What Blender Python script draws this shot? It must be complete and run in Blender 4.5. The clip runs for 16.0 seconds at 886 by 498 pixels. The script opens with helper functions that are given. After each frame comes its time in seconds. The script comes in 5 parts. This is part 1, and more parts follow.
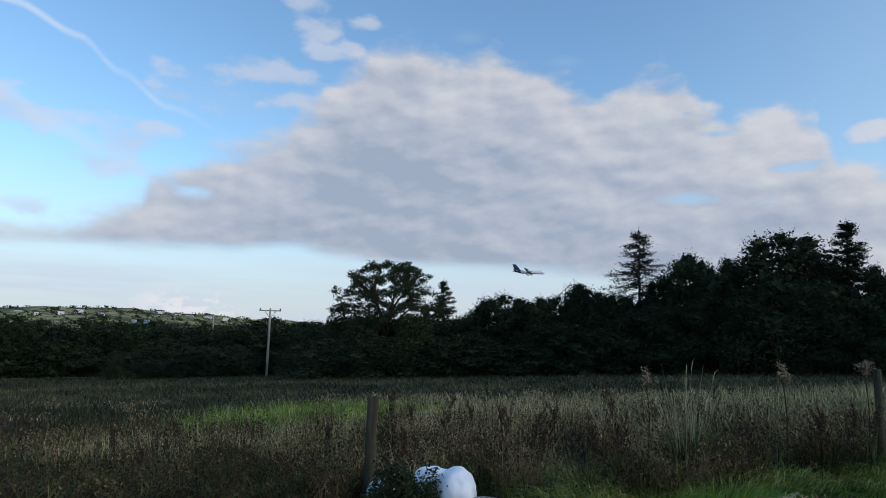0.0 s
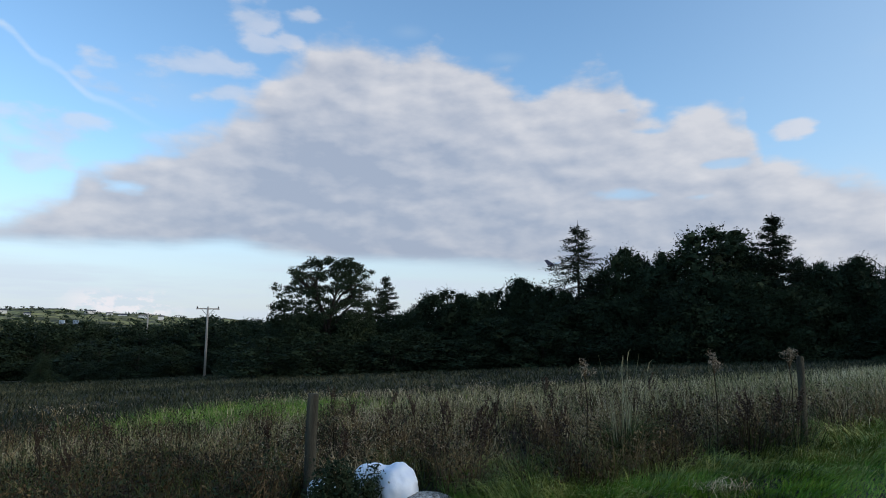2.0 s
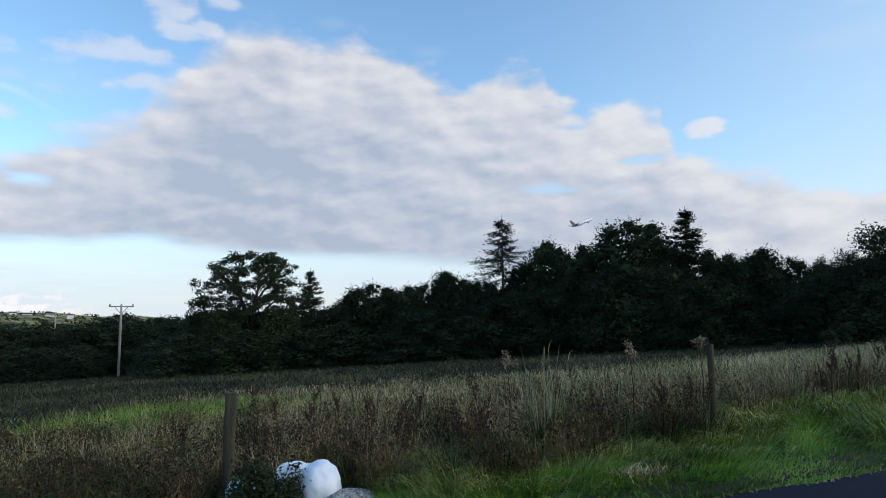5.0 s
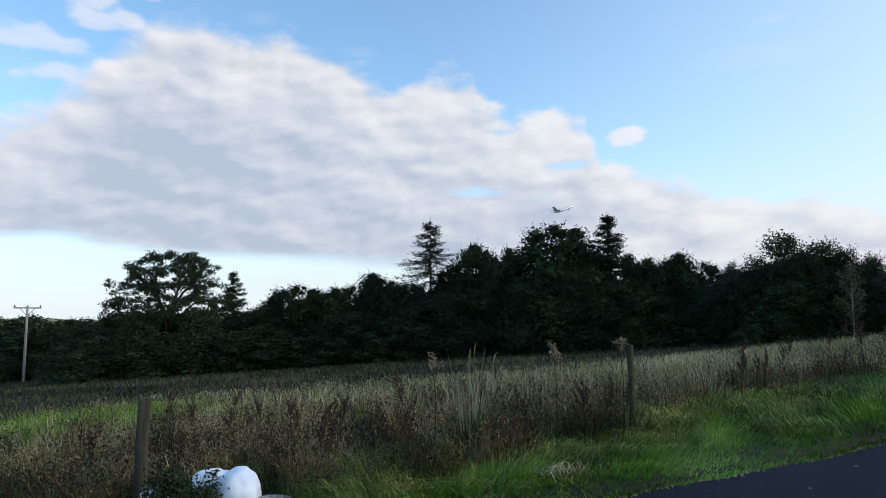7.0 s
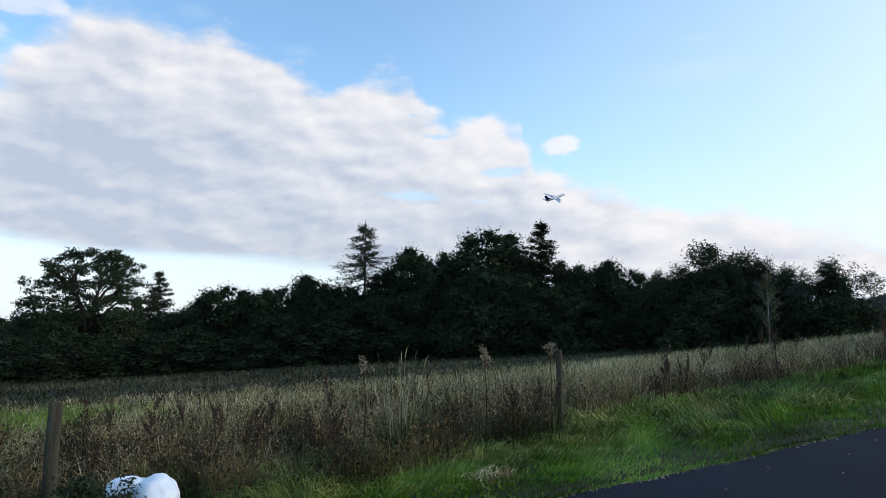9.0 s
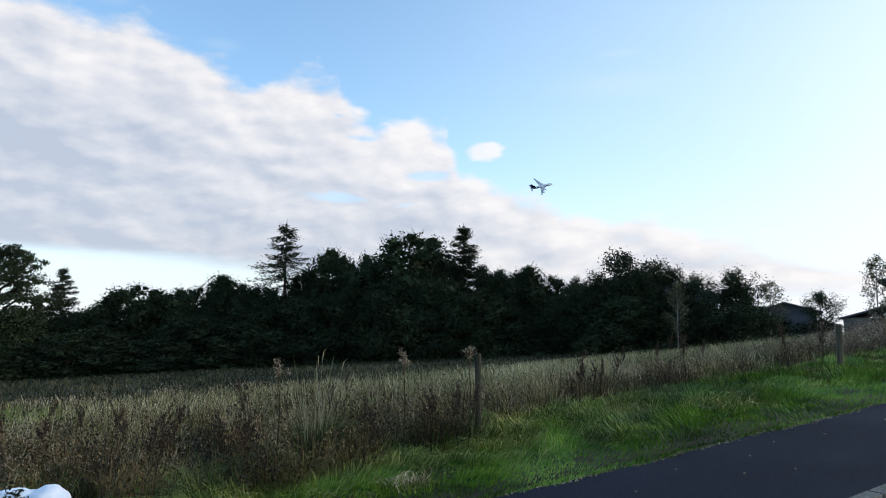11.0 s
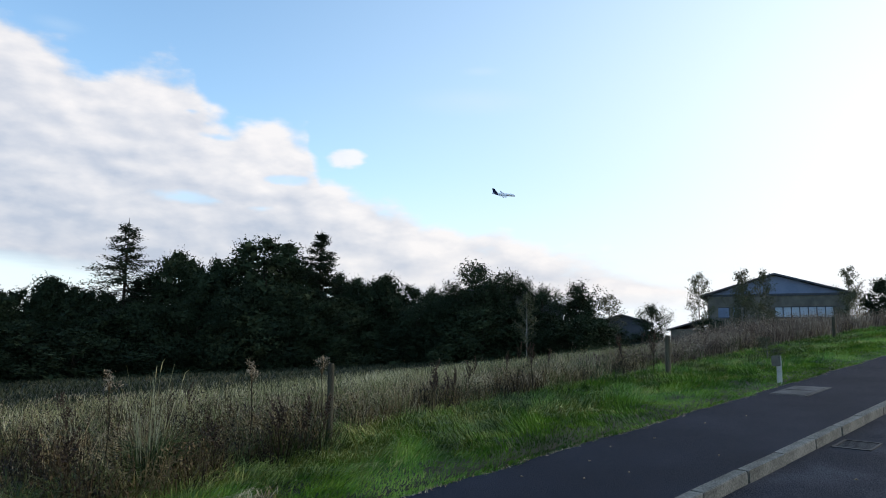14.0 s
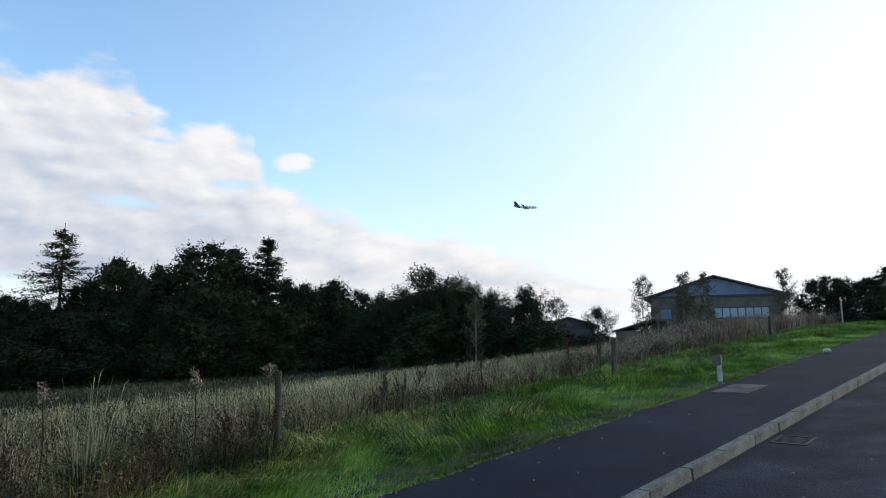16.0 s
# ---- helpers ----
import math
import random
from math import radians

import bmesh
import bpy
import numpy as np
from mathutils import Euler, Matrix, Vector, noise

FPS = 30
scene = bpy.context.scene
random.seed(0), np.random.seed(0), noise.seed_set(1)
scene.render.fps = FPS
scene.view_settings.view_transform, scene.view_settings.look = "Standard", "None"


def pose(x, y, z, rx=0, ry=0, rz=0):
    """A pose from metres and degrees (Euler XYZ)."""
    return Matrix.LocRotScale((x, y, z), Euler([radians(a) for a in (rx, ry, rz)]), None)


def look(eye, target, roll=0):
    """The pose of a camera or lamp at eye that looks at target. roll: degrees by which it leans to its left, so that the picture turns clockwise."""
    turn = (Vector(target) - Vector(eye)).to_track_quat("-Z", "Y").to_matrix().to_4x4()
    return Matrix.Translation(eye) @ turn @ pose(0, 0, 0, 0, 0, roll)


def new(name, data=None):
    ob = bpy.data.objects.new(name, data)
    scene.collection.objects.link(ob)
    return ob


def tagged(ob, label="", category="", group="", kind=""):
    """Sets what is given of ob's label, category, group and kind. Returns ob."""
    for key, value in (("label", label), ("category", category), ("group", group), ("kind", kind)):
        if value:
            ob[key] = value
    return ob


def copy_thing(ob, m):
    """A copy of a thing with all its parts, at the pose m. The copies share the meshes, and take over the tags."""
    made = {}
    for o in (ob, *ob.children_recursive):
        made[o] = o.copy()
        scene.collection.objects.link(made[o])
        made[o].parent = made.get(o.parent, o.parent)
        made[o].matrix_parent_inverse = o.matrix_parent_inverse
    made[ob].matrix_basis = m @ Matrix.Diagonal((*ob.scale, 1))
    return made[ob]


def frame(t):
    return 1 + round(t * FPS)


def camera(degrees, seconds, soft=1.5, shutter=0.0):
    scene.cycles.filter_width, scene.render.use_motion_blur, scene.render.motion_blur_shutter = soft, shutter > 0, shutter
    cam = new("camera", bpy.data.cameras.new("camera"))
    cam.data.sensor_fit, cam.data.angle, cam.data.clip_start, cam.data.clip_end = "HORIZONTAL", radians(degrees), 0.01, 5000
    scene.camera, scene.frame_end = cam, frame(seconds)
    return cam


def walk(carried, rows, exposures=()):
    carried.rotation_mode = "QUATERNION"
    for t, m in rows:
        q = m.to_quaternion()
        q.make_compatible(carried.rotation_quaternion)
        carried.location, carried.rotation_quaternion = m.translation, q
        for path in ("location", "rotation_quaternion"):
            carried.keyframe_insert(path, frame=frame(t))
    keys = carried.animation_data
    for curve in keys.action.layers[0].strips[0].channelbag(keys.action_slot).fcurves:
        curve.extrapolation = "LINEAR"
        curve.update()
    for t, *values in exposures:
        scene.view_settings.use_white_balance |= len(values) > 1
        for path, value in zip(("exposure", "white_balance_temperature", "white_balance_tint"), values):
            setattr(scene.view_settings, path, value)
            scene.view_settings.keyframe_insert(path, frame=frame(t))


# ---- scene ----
cam = camera(66.1, 16.0, soft=1.0)
PATH = [
    (0.0, pose(-0.147, -0.154, 1.630, 97.30, -1.48, -2.67)),
    (0.5, pose(-0.142, -0.145, 1.631, 97.23, -1.41, -3.96)),
    (1.0, pose(-0.134, -0.140, 1.629, 97.17, -1.33, -5.45)),
    (1.5, pose(-0.129, -0.130, 1.631, 97.04, -0.96, -6.68)),
    (2.0, pose(-0.121, -0.128, 1.629, 96.99, -0.49, -7.42)),
    (2.5, pose(-0.112, -0.126, 1.628, 96.87, -0.36, -8.26)),
    (3.0, pose(-0.105, -0.116, 1.626, 96.74, -0.34, -9.26)),
    (5.5, pose(-0.076, -0.067, 1.629, 96.48, 0.51, -15.10)),
    (6.0, pose(-0.069, -0.049, 1.625, 96.52, 0.44, -16.85)),
    (6.5, pose(-0.060, -0.042, 1.626, 96.57, 0.60, -18.40)),
    (7.0, pose(-0.055, -0.034, 1.625, 96.60, 0.56, -19.64)),
    (7.5, pose(-0.046, -0.024, 1.627, 96.69, 0.42, -20.82)),
    (8.0, pose(-0.037, -0.024, 1.623, 96.77, 0.27, -22.43)),
    (8.5, pose(-0.027, -0.018, 1.625, 96.78, 0.11, -23.91)),
    (9.0, pose(-0.019, -0.011, 1.625, 96.88, 0.02, -25.16)),
    (11.5, pose(0.056, 0.073, 1.628, 97.25, -0.60, -33.70)),
    (12.0, pose(0.070, 0.087, 1.634, 97.36, -0.68, -35.76)),
    (12.5, pose(0.087, 0.106, 1.640, 97.50, -0.58, -37.95)),
    (13.0, pose(0.100, 0.116, 1.641, 97.67, -0.62, -40.41)),
    (13.5, pose(0.105, 0.122, 1.637, 97.84, -0.68, -42.13)),
    (14.0, pose(0.112, 0.127, 1.640, 97.99, -0.69, -43.70)),
    (14.5, pose(0.115, 0.133, 1.643, 98.12, -0.40, -45.03)),
    (15.0, pose(0.114, 0.139, 1.644, 98.20, -0.21, -46.17)),
    (15.5, pose(0.118, 0.140, 1.643, 98.34, 0.15, -46.77)),
    (16.0, pose(0.123, 0.143, 1.642, 98.39, 0.25, -47.90)),
]
walk(cam, PATH, exposures=[(t, e, k, 9.0) for t, e, k in ((0.0, -0.2, 6050), (1.5, -0.14, 6080), (3.0, -0.05, 6130), (5.5, 0.12, 6250), (7.0, 0.24, 6330), (9.0, 0.33, 6420), (12.5, 0.37, 6580), (16.0, 0.35, 6580))])

# ---- world and sun ----
SUN_AZ, SUN_EL = 114.0, 20.0
world = bpy.data.worlds.new("sky")
scene.world = world
world.use_nodes = True
NT = world.node_tree
NT.nodes.clear()


def wn(kind, **props):
    n = NT.nodes.new(kind)
    for k, v in props.items():
        if k == "operation":
            n.operation = v
    return n


def plug(sock, v):
    if isinstance(v, bpy.types.NodeSocket):
        NT.links.new(v, sock)
    else:
        sock.default_value = v


def wm(op, a, b=0.0, c=0.0, clamp=False):
    n = NT.nodes.new("ShaderNodeMath")
    n.operation, n.use_clamp = op, clamp
    plug(n.inputs[0], a), plug(n.inputs[1], b), plug(n.inputs[2], c)
    return n.outputs[0]


def wstep(v, lo, hi, to_lo=0.0, to_hi=1.0):
    n = NT.nodes.new("ShaderNodeMapRange")
    n.interpolation_type = "SMOOTHSTEP"
    plug(n.inputs[0], v)
    for i, x in enumerate((lo, hi, to_lo, to_hi)):
        plug(n.inputs[i + 1], x)
    return n.outputs[0]


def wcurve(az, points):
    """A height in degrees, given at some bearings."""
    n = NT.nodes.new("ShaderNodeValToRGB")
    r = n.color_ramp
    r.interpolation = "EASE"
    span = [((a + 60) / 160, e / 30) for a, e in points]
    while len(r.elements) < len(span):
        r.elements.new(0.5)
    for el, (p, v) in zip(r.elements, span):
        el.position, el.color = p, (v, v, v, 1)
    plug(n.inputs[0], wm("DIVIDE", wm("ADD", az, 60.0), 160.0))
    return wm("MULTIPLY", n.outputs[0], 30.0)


def wnoise(x, y, scale, detail=6.0, rough=0.55, z=0.0):
    c = NT.nodes.new("ShaderNodeCombineXYZ")
    plug(c.inputs[0], x), plug(c.inputs[1], y), plug(c.inputs[2], z)
    n = NT.nodes.new("ShaderNodeTexNoise")
    n.inputs["Scale"].default_value, n.inputs["Detail"].default_value, n.inputs["Roughness"].default_value = scale, detail, rough
    NT.links.new(c.outputs[0], n.inputs["Vector"])
    return n.outputs[0]


def wmix(f, a, b):
    n = NT.nodes.new("ShaderNodeMix")
    n.data_type = "RGBA"
    plug(n.inputs[0], f), plug(n.inputs[6], a), plug(n.inputs[7], b)
    return n.outputs[2]


coord = NT.nodes.new("ShaderNodeTexCoord")
sep = NT.nodes.new("ShaderNodeSeparateXYZ")
NT.links.new(coord.outputs["Generated"], sep.inputs[0])
DX, DY, DZ = sep.outputs
AZ = wm("DEGREES", wm("ARCTAN2", DX, DY))
EL = wm("DEGREES", wm("ARCSINE", DZ))

sky = NT.nodes.new("ShaderNodeTexSky")
sky.sky_type, sky.sun_disc = "NISHITA", False
sky.sun_elevation, sky.sun_rotation = radians(SUN_EL), radians(SUN_AZ)
sky.air_density, sky.dust_density, sky.ozone_density = 1.0, 0.6, 1.2

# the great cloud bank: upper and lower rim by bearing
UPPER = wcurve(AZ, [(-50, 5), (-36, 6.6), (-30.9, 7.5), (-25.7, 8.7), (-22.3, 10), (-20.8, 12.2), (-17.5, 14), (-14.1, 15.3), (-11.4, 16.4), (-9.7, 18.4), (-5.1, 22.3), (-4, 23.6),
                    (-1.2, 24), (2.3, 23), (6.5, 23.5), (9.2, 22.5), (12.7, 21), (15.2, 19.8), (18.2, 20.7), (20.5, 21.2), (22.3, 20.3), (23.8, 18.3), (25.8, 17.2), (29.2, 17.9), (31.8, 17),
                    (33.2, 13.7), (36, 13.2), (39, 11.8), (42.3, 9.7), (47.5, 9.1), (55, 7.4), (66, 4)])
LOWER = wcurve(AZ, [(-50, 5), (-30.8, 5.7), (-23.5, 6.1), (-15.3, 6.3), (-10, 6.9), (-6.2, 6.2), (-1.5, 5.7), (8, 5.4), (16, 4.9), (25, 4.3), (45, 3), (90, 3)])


def billow(du, dv):
    """Heaped cloud texture, about 0 to 1, read a little aside by du, dv degrees."""
    u, v = wm("ADD", AZ, du), wm("ADD", EL, dv)
    wobble = wnoise(wm("MULTIPLY", u, 0.16), wm("MULTIPLY", v, 0.3), 1.0, 3.0, 0.5, 6.6)
    shift = wm("MULTIPLY", wm("SUBTRACT", wobble, 0.5), 4.0)
    c = NT.nodes.new("ShaderNodeCombineXYZ")
    plug(c.inputs[0], wm("MULTIPLY", wm("ADD", u, shift), 0.21)), plug(c.inputs[1], wm("MULTIPLY", wm("ADD", v, wm("MULTIPLY", shift, 0.5)), 0.5))
    vor = NT.nodes.new("ShaderNodeTexVoronoi")
    vor.feature, vor.normalize = "SMOOTH_F1", True
    vor.inputs["Scale"].default_value, vor.inputs["Detail"].default_value, vor.inputs["Roughness"].default_value = 1.0, 2.0, 0.45
    vor.inputs["Smoothness"].default_value = 0.8
    NT.links.new(c.outputs[0], vor.inputs["Vector"])
    heap = wm("SUBTRACT", 1.0, vor.outputs["Distance"])
    fine = wnoise(wm("MULTIPLY", u, 0.2), wm("MULTIPLY", v, 0.42), 1.0, 7.0, 0.5)
    return wm("ADD", wm("MULTIPLY", heap, 0.3), wm("MULTIPLY", fine, 0.7))


def ovals(rows):
    """How deep inside the nearest of some ovals (bearing, height, half width, half height): 1 in a middle, 0 on a rim."""
    here = NT.nodes.new("ShaderNodeCombineXYZ")
    plug(here.inputs[0], AZ), plug(here.inputs[1], EL)
    best = None
    for a, e, ra, re_ in rows:
        off = NT.nodes.new("ShaderNodeVectorMath")
        off.operation = "SUBTRACT"
        NT.links.new(here.outputs[0], off.inputs[0])
        off.inputs[1].default_value = (a, e, 0)
        size = NT.nodes.new("ShaderNodeVectorMath")
        size.operation = "MULTIPLY"
        NT.links.new(off.outputs[0], size.inputs[0])
        size.inputs[1].default_value = (1 / ra, 1 / re_, 0)
        far = NT.nodes.new("ShaderNodeVectorMath")
        far.operation = "LENGTH"
        NT.links.new(size.outputs[0], far.inputs[0])
        best = far.outputs["Value"] if best is None else wm("MINIMUM", best, far.outputs["Value"])
    return wm("SUBTRACT", 1.0, best)


heap = billow(0.0, 0.0)
aside = billow(0.8, 0.7)
streak = wnoise(wm("MULTIPLY", AZ, 0.05), wm("MULTIPLY", EL, 0.5), 1.0, 5.0, 0.55, 8.1)
broad = wnoise(wm("MULTIPLY", AZ, 0.055), wm("MULTIPLY", EL, 0.17), 1.0, 3.0, 0.5, 3.7)
below = wm("SUBTRACT", UPPER, EL)
above = wm("SUBTRACT", EL, LOWER)
ragged = wm("MULTIPLY", wm("SUBTRACT", heap, 0.53), 9.0)
soft = wstep(AZ, -12.0, 12.0, 2.6, 1.5)
top_side = wstep(wm("ADD", below, ragged), -0.5, soft)
low_side = wstep(wm("ADD", above, wm("MULTIPLY", wm("SUBTRACT", streak, 0.5), 1.8)), -0.3, 1.3)
gaps = ovals([(22.2, 11.3, 3.6, 0.75), (29.6, 13.2, 2.8, 0.6), (-18.2, 10.9, 2.6, 0.7), (28.4, 10.8, 2.4, 0.55), (22.4, 18.0, 1.2, 0.35), (33.6, 13.9, 1.6, 0.5), (-12.6, 17.9, 3.0, 1.1), (-17.5, 15.4, 2.5, 0.7), (25.0, 16.2, 2.2, 0.4)])
gaps = wm("MULTIPLY", wstep(wm("ADD", gaps, wm("MULTIPLY", wm("SUBTRACT", 0.53, heap), 5.0)), 0.0, 0.9), 0.62)
bank = wm("MULTIPLY", wm("MULTIPLY", top_side, low_side), wm("SUBTRACT", 1.0, gaps))
# small loose puffs round the bank
puffs = ovals([(-9.7, 26.4, 1.9, 1.0), (-9.5, 24.6, 2.0, 1.1), (-8.2, 22.5, 2.0, 0.8), (-6.1, 23.3, 1.1, 0.6), (-4.5, 25.3, 1.5, 0.7), (-13.3, 20.6, 4.6, 1.4), (-19.6, 17.9, 2.6, 0.8), (-31.5, 15.0, 3.0, 1.4),
               (-23, 14.2, 2.7, 1.7), (-25, 12.2, 3.0, 0.9), (34.9, 15.3, 1.2, 0.65), (-29.3, 8.4, 2.2, 0.9), (-11, 19, 3.0, 1.0)])
puffs = wm("MULTIPLY", wstep(wm("ADD", puffs, wm("MULTIPLY", wm("SUBTRACT", heap, 0.53), 7.0)), 0.0, 1.0), wstep(AZ, -20.0, 30.0, 0.55, 0.85))
wisps = wm("MULTIPLY", wstep(ovals([(46.8, 22.6, 2.4, 0.5), (46, 20.2, 7.5, 1.5), (4.2, 24.6, 2.2, 0.8), (12.6, 22.6, 2.4, 0.7), (-16, 18.4, 9, 3.0)]), 0.0, 1.0), wm("MULTIPLY", heap, 0.30))
# thin layers near the horizon and a high veil that thickens towards the sun
low_zone = wm("MULTIPLY", wstep(EL, 7.0, 3.0), wstep(EL, -2.0, 0.5))
layers = wm("MULTIPLY", wm("MULTIPLY", wstep(streak, 0.42, 0.66), low_zone), 0.75)
glow = wm("MULTIPLY", wstep(AZ, 12.0, 80.0), wstep(EL, 55.0, 4.0))
veil = wm("ADD", wm("MULTIPLY", wisps, 0.9), wm("MULTIPLY", glow, 1.0), clamp=True)
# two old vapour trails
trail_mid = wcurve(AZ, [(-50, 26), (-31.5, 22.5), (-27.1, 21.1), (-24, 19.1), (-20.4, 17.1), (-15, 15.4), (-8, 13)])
trail = wm("MULTIPLY", wstep(wm("ABSOLUTE", wm("SUBTRACT", EL, trail_mid)), 0.42, 0.03), wstep(AZ, -13.0, -28.0))
trail = wm("MULTIPLY", trail, wm("ADD", 0.2, wm("MULTIPLY", wstep(streak, 0.35, 0.65), 0.35)))
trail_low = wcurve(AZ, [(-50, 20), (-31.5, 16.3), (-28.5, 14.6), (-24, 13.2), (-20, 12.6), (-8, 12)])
trail_low = wm("MULTIPLY", wstep(wm("ABSOLUTE", wm("SUBTRACT", EL, trail_low)), 0.9, 0.1), wstep(AZ, -21.0, -29.0, 0.0, 0.28))

lit = wstep(below, 11.0, 0.0, 0.16, 0.72)
lit = wm("ADD", lit, wm("MULTIPLY", wm("SUBTRACT", heap, aside), 2.0))
lit = wm("ADD", lit, wm("MULTIPLY", wm("SUBTRACT", heap, 0.53), 0.7))
lit = wm("ADD", lit, wstep(AZ, -25.0, 32.0, -0.10, 0.08))
lit = wm("ADD", lit, wm("MULTIPLY", wm("SUBTRACT", broad, 0.5), 0.9))
lit = wm("ADD", lit, wstep(above, 0.0, 5.0, -0.12, 0.0), clamp=True)
CLOUD_GREY, CLOUD_WHITE = (2.75, 3.05, 3.7, 1), (5.05, 4.9, 4.95, 1)
cloud_colour = wmix(lit, CLOUD_GREY, CLOUD_WHITE)
clear = NT.nodes.new("ShaderNodeVectorMath")
clear.operation = "MULTIPLY"
clear.inputs[1].default_value = (1.32, 1.52, 1.60)
NT.links.new(sky.outputs[0], clear.inputs[0])
base_sky = wmix(veil, clear.outputs[0], wmix(wstep(AZ, 45.0, 85.0), (3.8, 4.5, 5.15, 1), (5.6, 5.75, 5.9, 1)))
haze = wstep(EL, 15.0, 0.5, 0.0, 0.85)
base_sky = wmix(haze, base_sky, wmix(wstep(AZ, 35.0, 85.0), (4.5, 4.7, 5.15, 1), (5.5, 5.6, 5.8, 1)))
base_sky = wmix(wm("ADD", trail, trail_low, clamp=True), base_sky, (5.4, 5.9, 6.4, 1))
base_sky = wmix(layers, base_sky, (4.7, 5.1, 5.7, 1))
base_sky = wmix(puffs, base_sky, wmix(wstep(heap, 0.45, 0.7), (4.1, 4.4, 5.0, 1), (5.2, 5.1, 5.3, 1)))
cum_zone = wm("MULTIPLY", wm("MULTIPLY", wstep(EL, 3.4, 2.2), wstep(EL, 0.8, 1.4)), wm("MULTIPLY", wstep(AZ, -23.0, -19.5), wstep(AZ, -12.5, -16.0)))
cumulus = wm("MULTIPLY", wstep(wnoise(wm("MULTIPLY", AZ, 0.5), wm("MULTIPLY", EL, 0.9), 1.0, 6.0, 0.55, 4.4), 0.46, 0.56), cum_zone)
base_sky = wmix(wm("MULTIPLY", cumulus, 0.8), base_sky, (6.5, 6.05, 6.0, 1))
full_sky = wmix(wm("MULTIPLY", bank, 0.95), base_sky, cloud_colour)
background = NT.nodes.new("ShaderNodeBackground")
background.inputs["Strength"].default_value = 0.15
out = NT.nodes.new("ShaderNodeOutputWorld")
NT.links.new(full_sky, background.inputs["Color"])
NT.links.new(background.outputs[0], out.inputs[0])

sun = new("sun", bpy.data.lights.new("sun", "SUN"))
sun.data.energy, sun.data.angle, sun.data.color = 1.4, radians(10), (1.0, 0.86, 0.7)
sa, se = radians(SUN_AZ), radians(SUN_EL)
sun.matrix_world = look((0, 0, 0), (-math.sin(sa) * math.cos(se), -math.cos(sa) * math.cos(se), -math.sin(se)))

# ---- materials ----


def material(name, stops, scale=4.0, rough=0.8, bump=0.3, fine=40.0, metal=0.0, island=0.0, obj=0.0, stretch=(1, 1, 1), spec=0.3, detail=0.6):
    """Colour stops blended by noise at two sizes, with relief; island or obj: how much each blade or piece differs."""
    m = bpy.data.materials.new(name)
    m.use_nodes = True
    t = m.node_tree
    b = t.nodes["Principled BSDF"]
    b.inputs["Roughness"].default_value, b.inputs["Metallic"].default_value = rough, metal
    b.inputs["Specular IOR Level"].default_value = spec
    geo = t.nodes.new("ShaderNodeTexCoord")
    mp = t.nodes.new("ShaderNodeMapping")
    mp.inputs["Scale"].default_value = stretch
    t.links.new(geo.outputs["Object"], mp.inputs[0])

    def noise_node(s, d):
        n = t.nodes.new("ShaderNodeTexNoise")
        n.inputs["Scale"].default_value, n.inputs["Detail"].default_value = s, d
        t.links.new(mp.outputs[0], n.inputs["Vector"])
        return n.outputs[0]

    def calc(op, a, b2):
        n = t.nodes.new("ShaderNodeMath")
        n.operation = op
        for i, v in enumerate((a, b2)):
            if isinstance(v, bpy.types.NodeSocket):
                t.links.new(v, n.inputs[i])
            else:
                n.inputs[i].default_value = v
        return n.outputs[0]

    big, small = noise_node(scale, 5.0), noise_node(fine, 4.0)
    v = calc("ADD", calc("MULTIPLY", calc("SUBTRACT", big, 0.5), 1.7), 0.5)
    v = calc("ADD", v, calc("MULTIPLY", calc("SUBTRACT", small, 0.5), detail))
    if island:
        g = t.nodes.new("ShaderNodeNewGeometry")
        v = calc("ADD", v, calc("MULTIPLY", calc("SUBTRACT", g.outputs["Random Per Island"], 0.5), island))
    if obj:
        o = t.nodes.new("ShaderNodeObjectInfo")
        v = calc("ADD", v, calc("MULTIPLY", calc("SUBTRACT", o.outputs["Random"], 0.5), obj))
    ramp = t.nodes.new("ShaderNodeValToRGB")
    r = ramp.color_ramp
    while len(r.elements) < len(stops):
        r.elements.new(0.5)
    for i, (e, c) in enumerate(zip(r.elements, stops)):
        e.position, e.color = 0.12 + 0.76 * i / max(1, len(stops) - 1), (*c, 1)
    t.links.new(v, ramp.inputs[0])
    t.links.new(ramp.outputs[0], b.inputs["Base Color"])
    if bump:
        bp = t.nodes.new("ShaderNodeBump")
        bp.inputs["Strength"].default_value, bp.inputs["Distance"].default_value = bump, 0.02
        t.links.new(small, bp.inputs["Height"])
        t.links.new(bp.outputs[0], b.inputs["Normal"])
    return m


SOIL = material("soil", [(0.012, 0.012, 0.006), (0.025, 0.022, 0.010), (0.05, 0.042, 0.02)], 0.3, 0.95, 0.6, 8)
TARMAC = material("tarmac", [(0.0078, 0.0112, 0.0200), (0.0115, 0.0160, 0.0275), (0.018, 0.0235, 0.037)], 0.7, 0.95, 0.5, 90, spec=0.12)
ROADTOP = material("road_surface", [(0.010, 0.014, 0.023), (0.018, 0.0235, 0.035), (0.045, 0.052, 0.066)], 1.2, 0.95, 0.9, 55, spec=0.12, detail=1.2)
CONCRETE = material("concrete", [(0.05, 0.054, 0.048), (0.112, 0.116, 0.104), (0.20, 0.20, 0.18)], 3.0, 0.9, 0.5, 45, obj=0.15, detail=1.2)
PALESTONE = material("pale_concrete", [(0.30, 0.29, 0.27), (0.44, 0.43, 0.40), (0.55, 0.54, 0.50)], 4.0, 0.9, 0.4, 50)
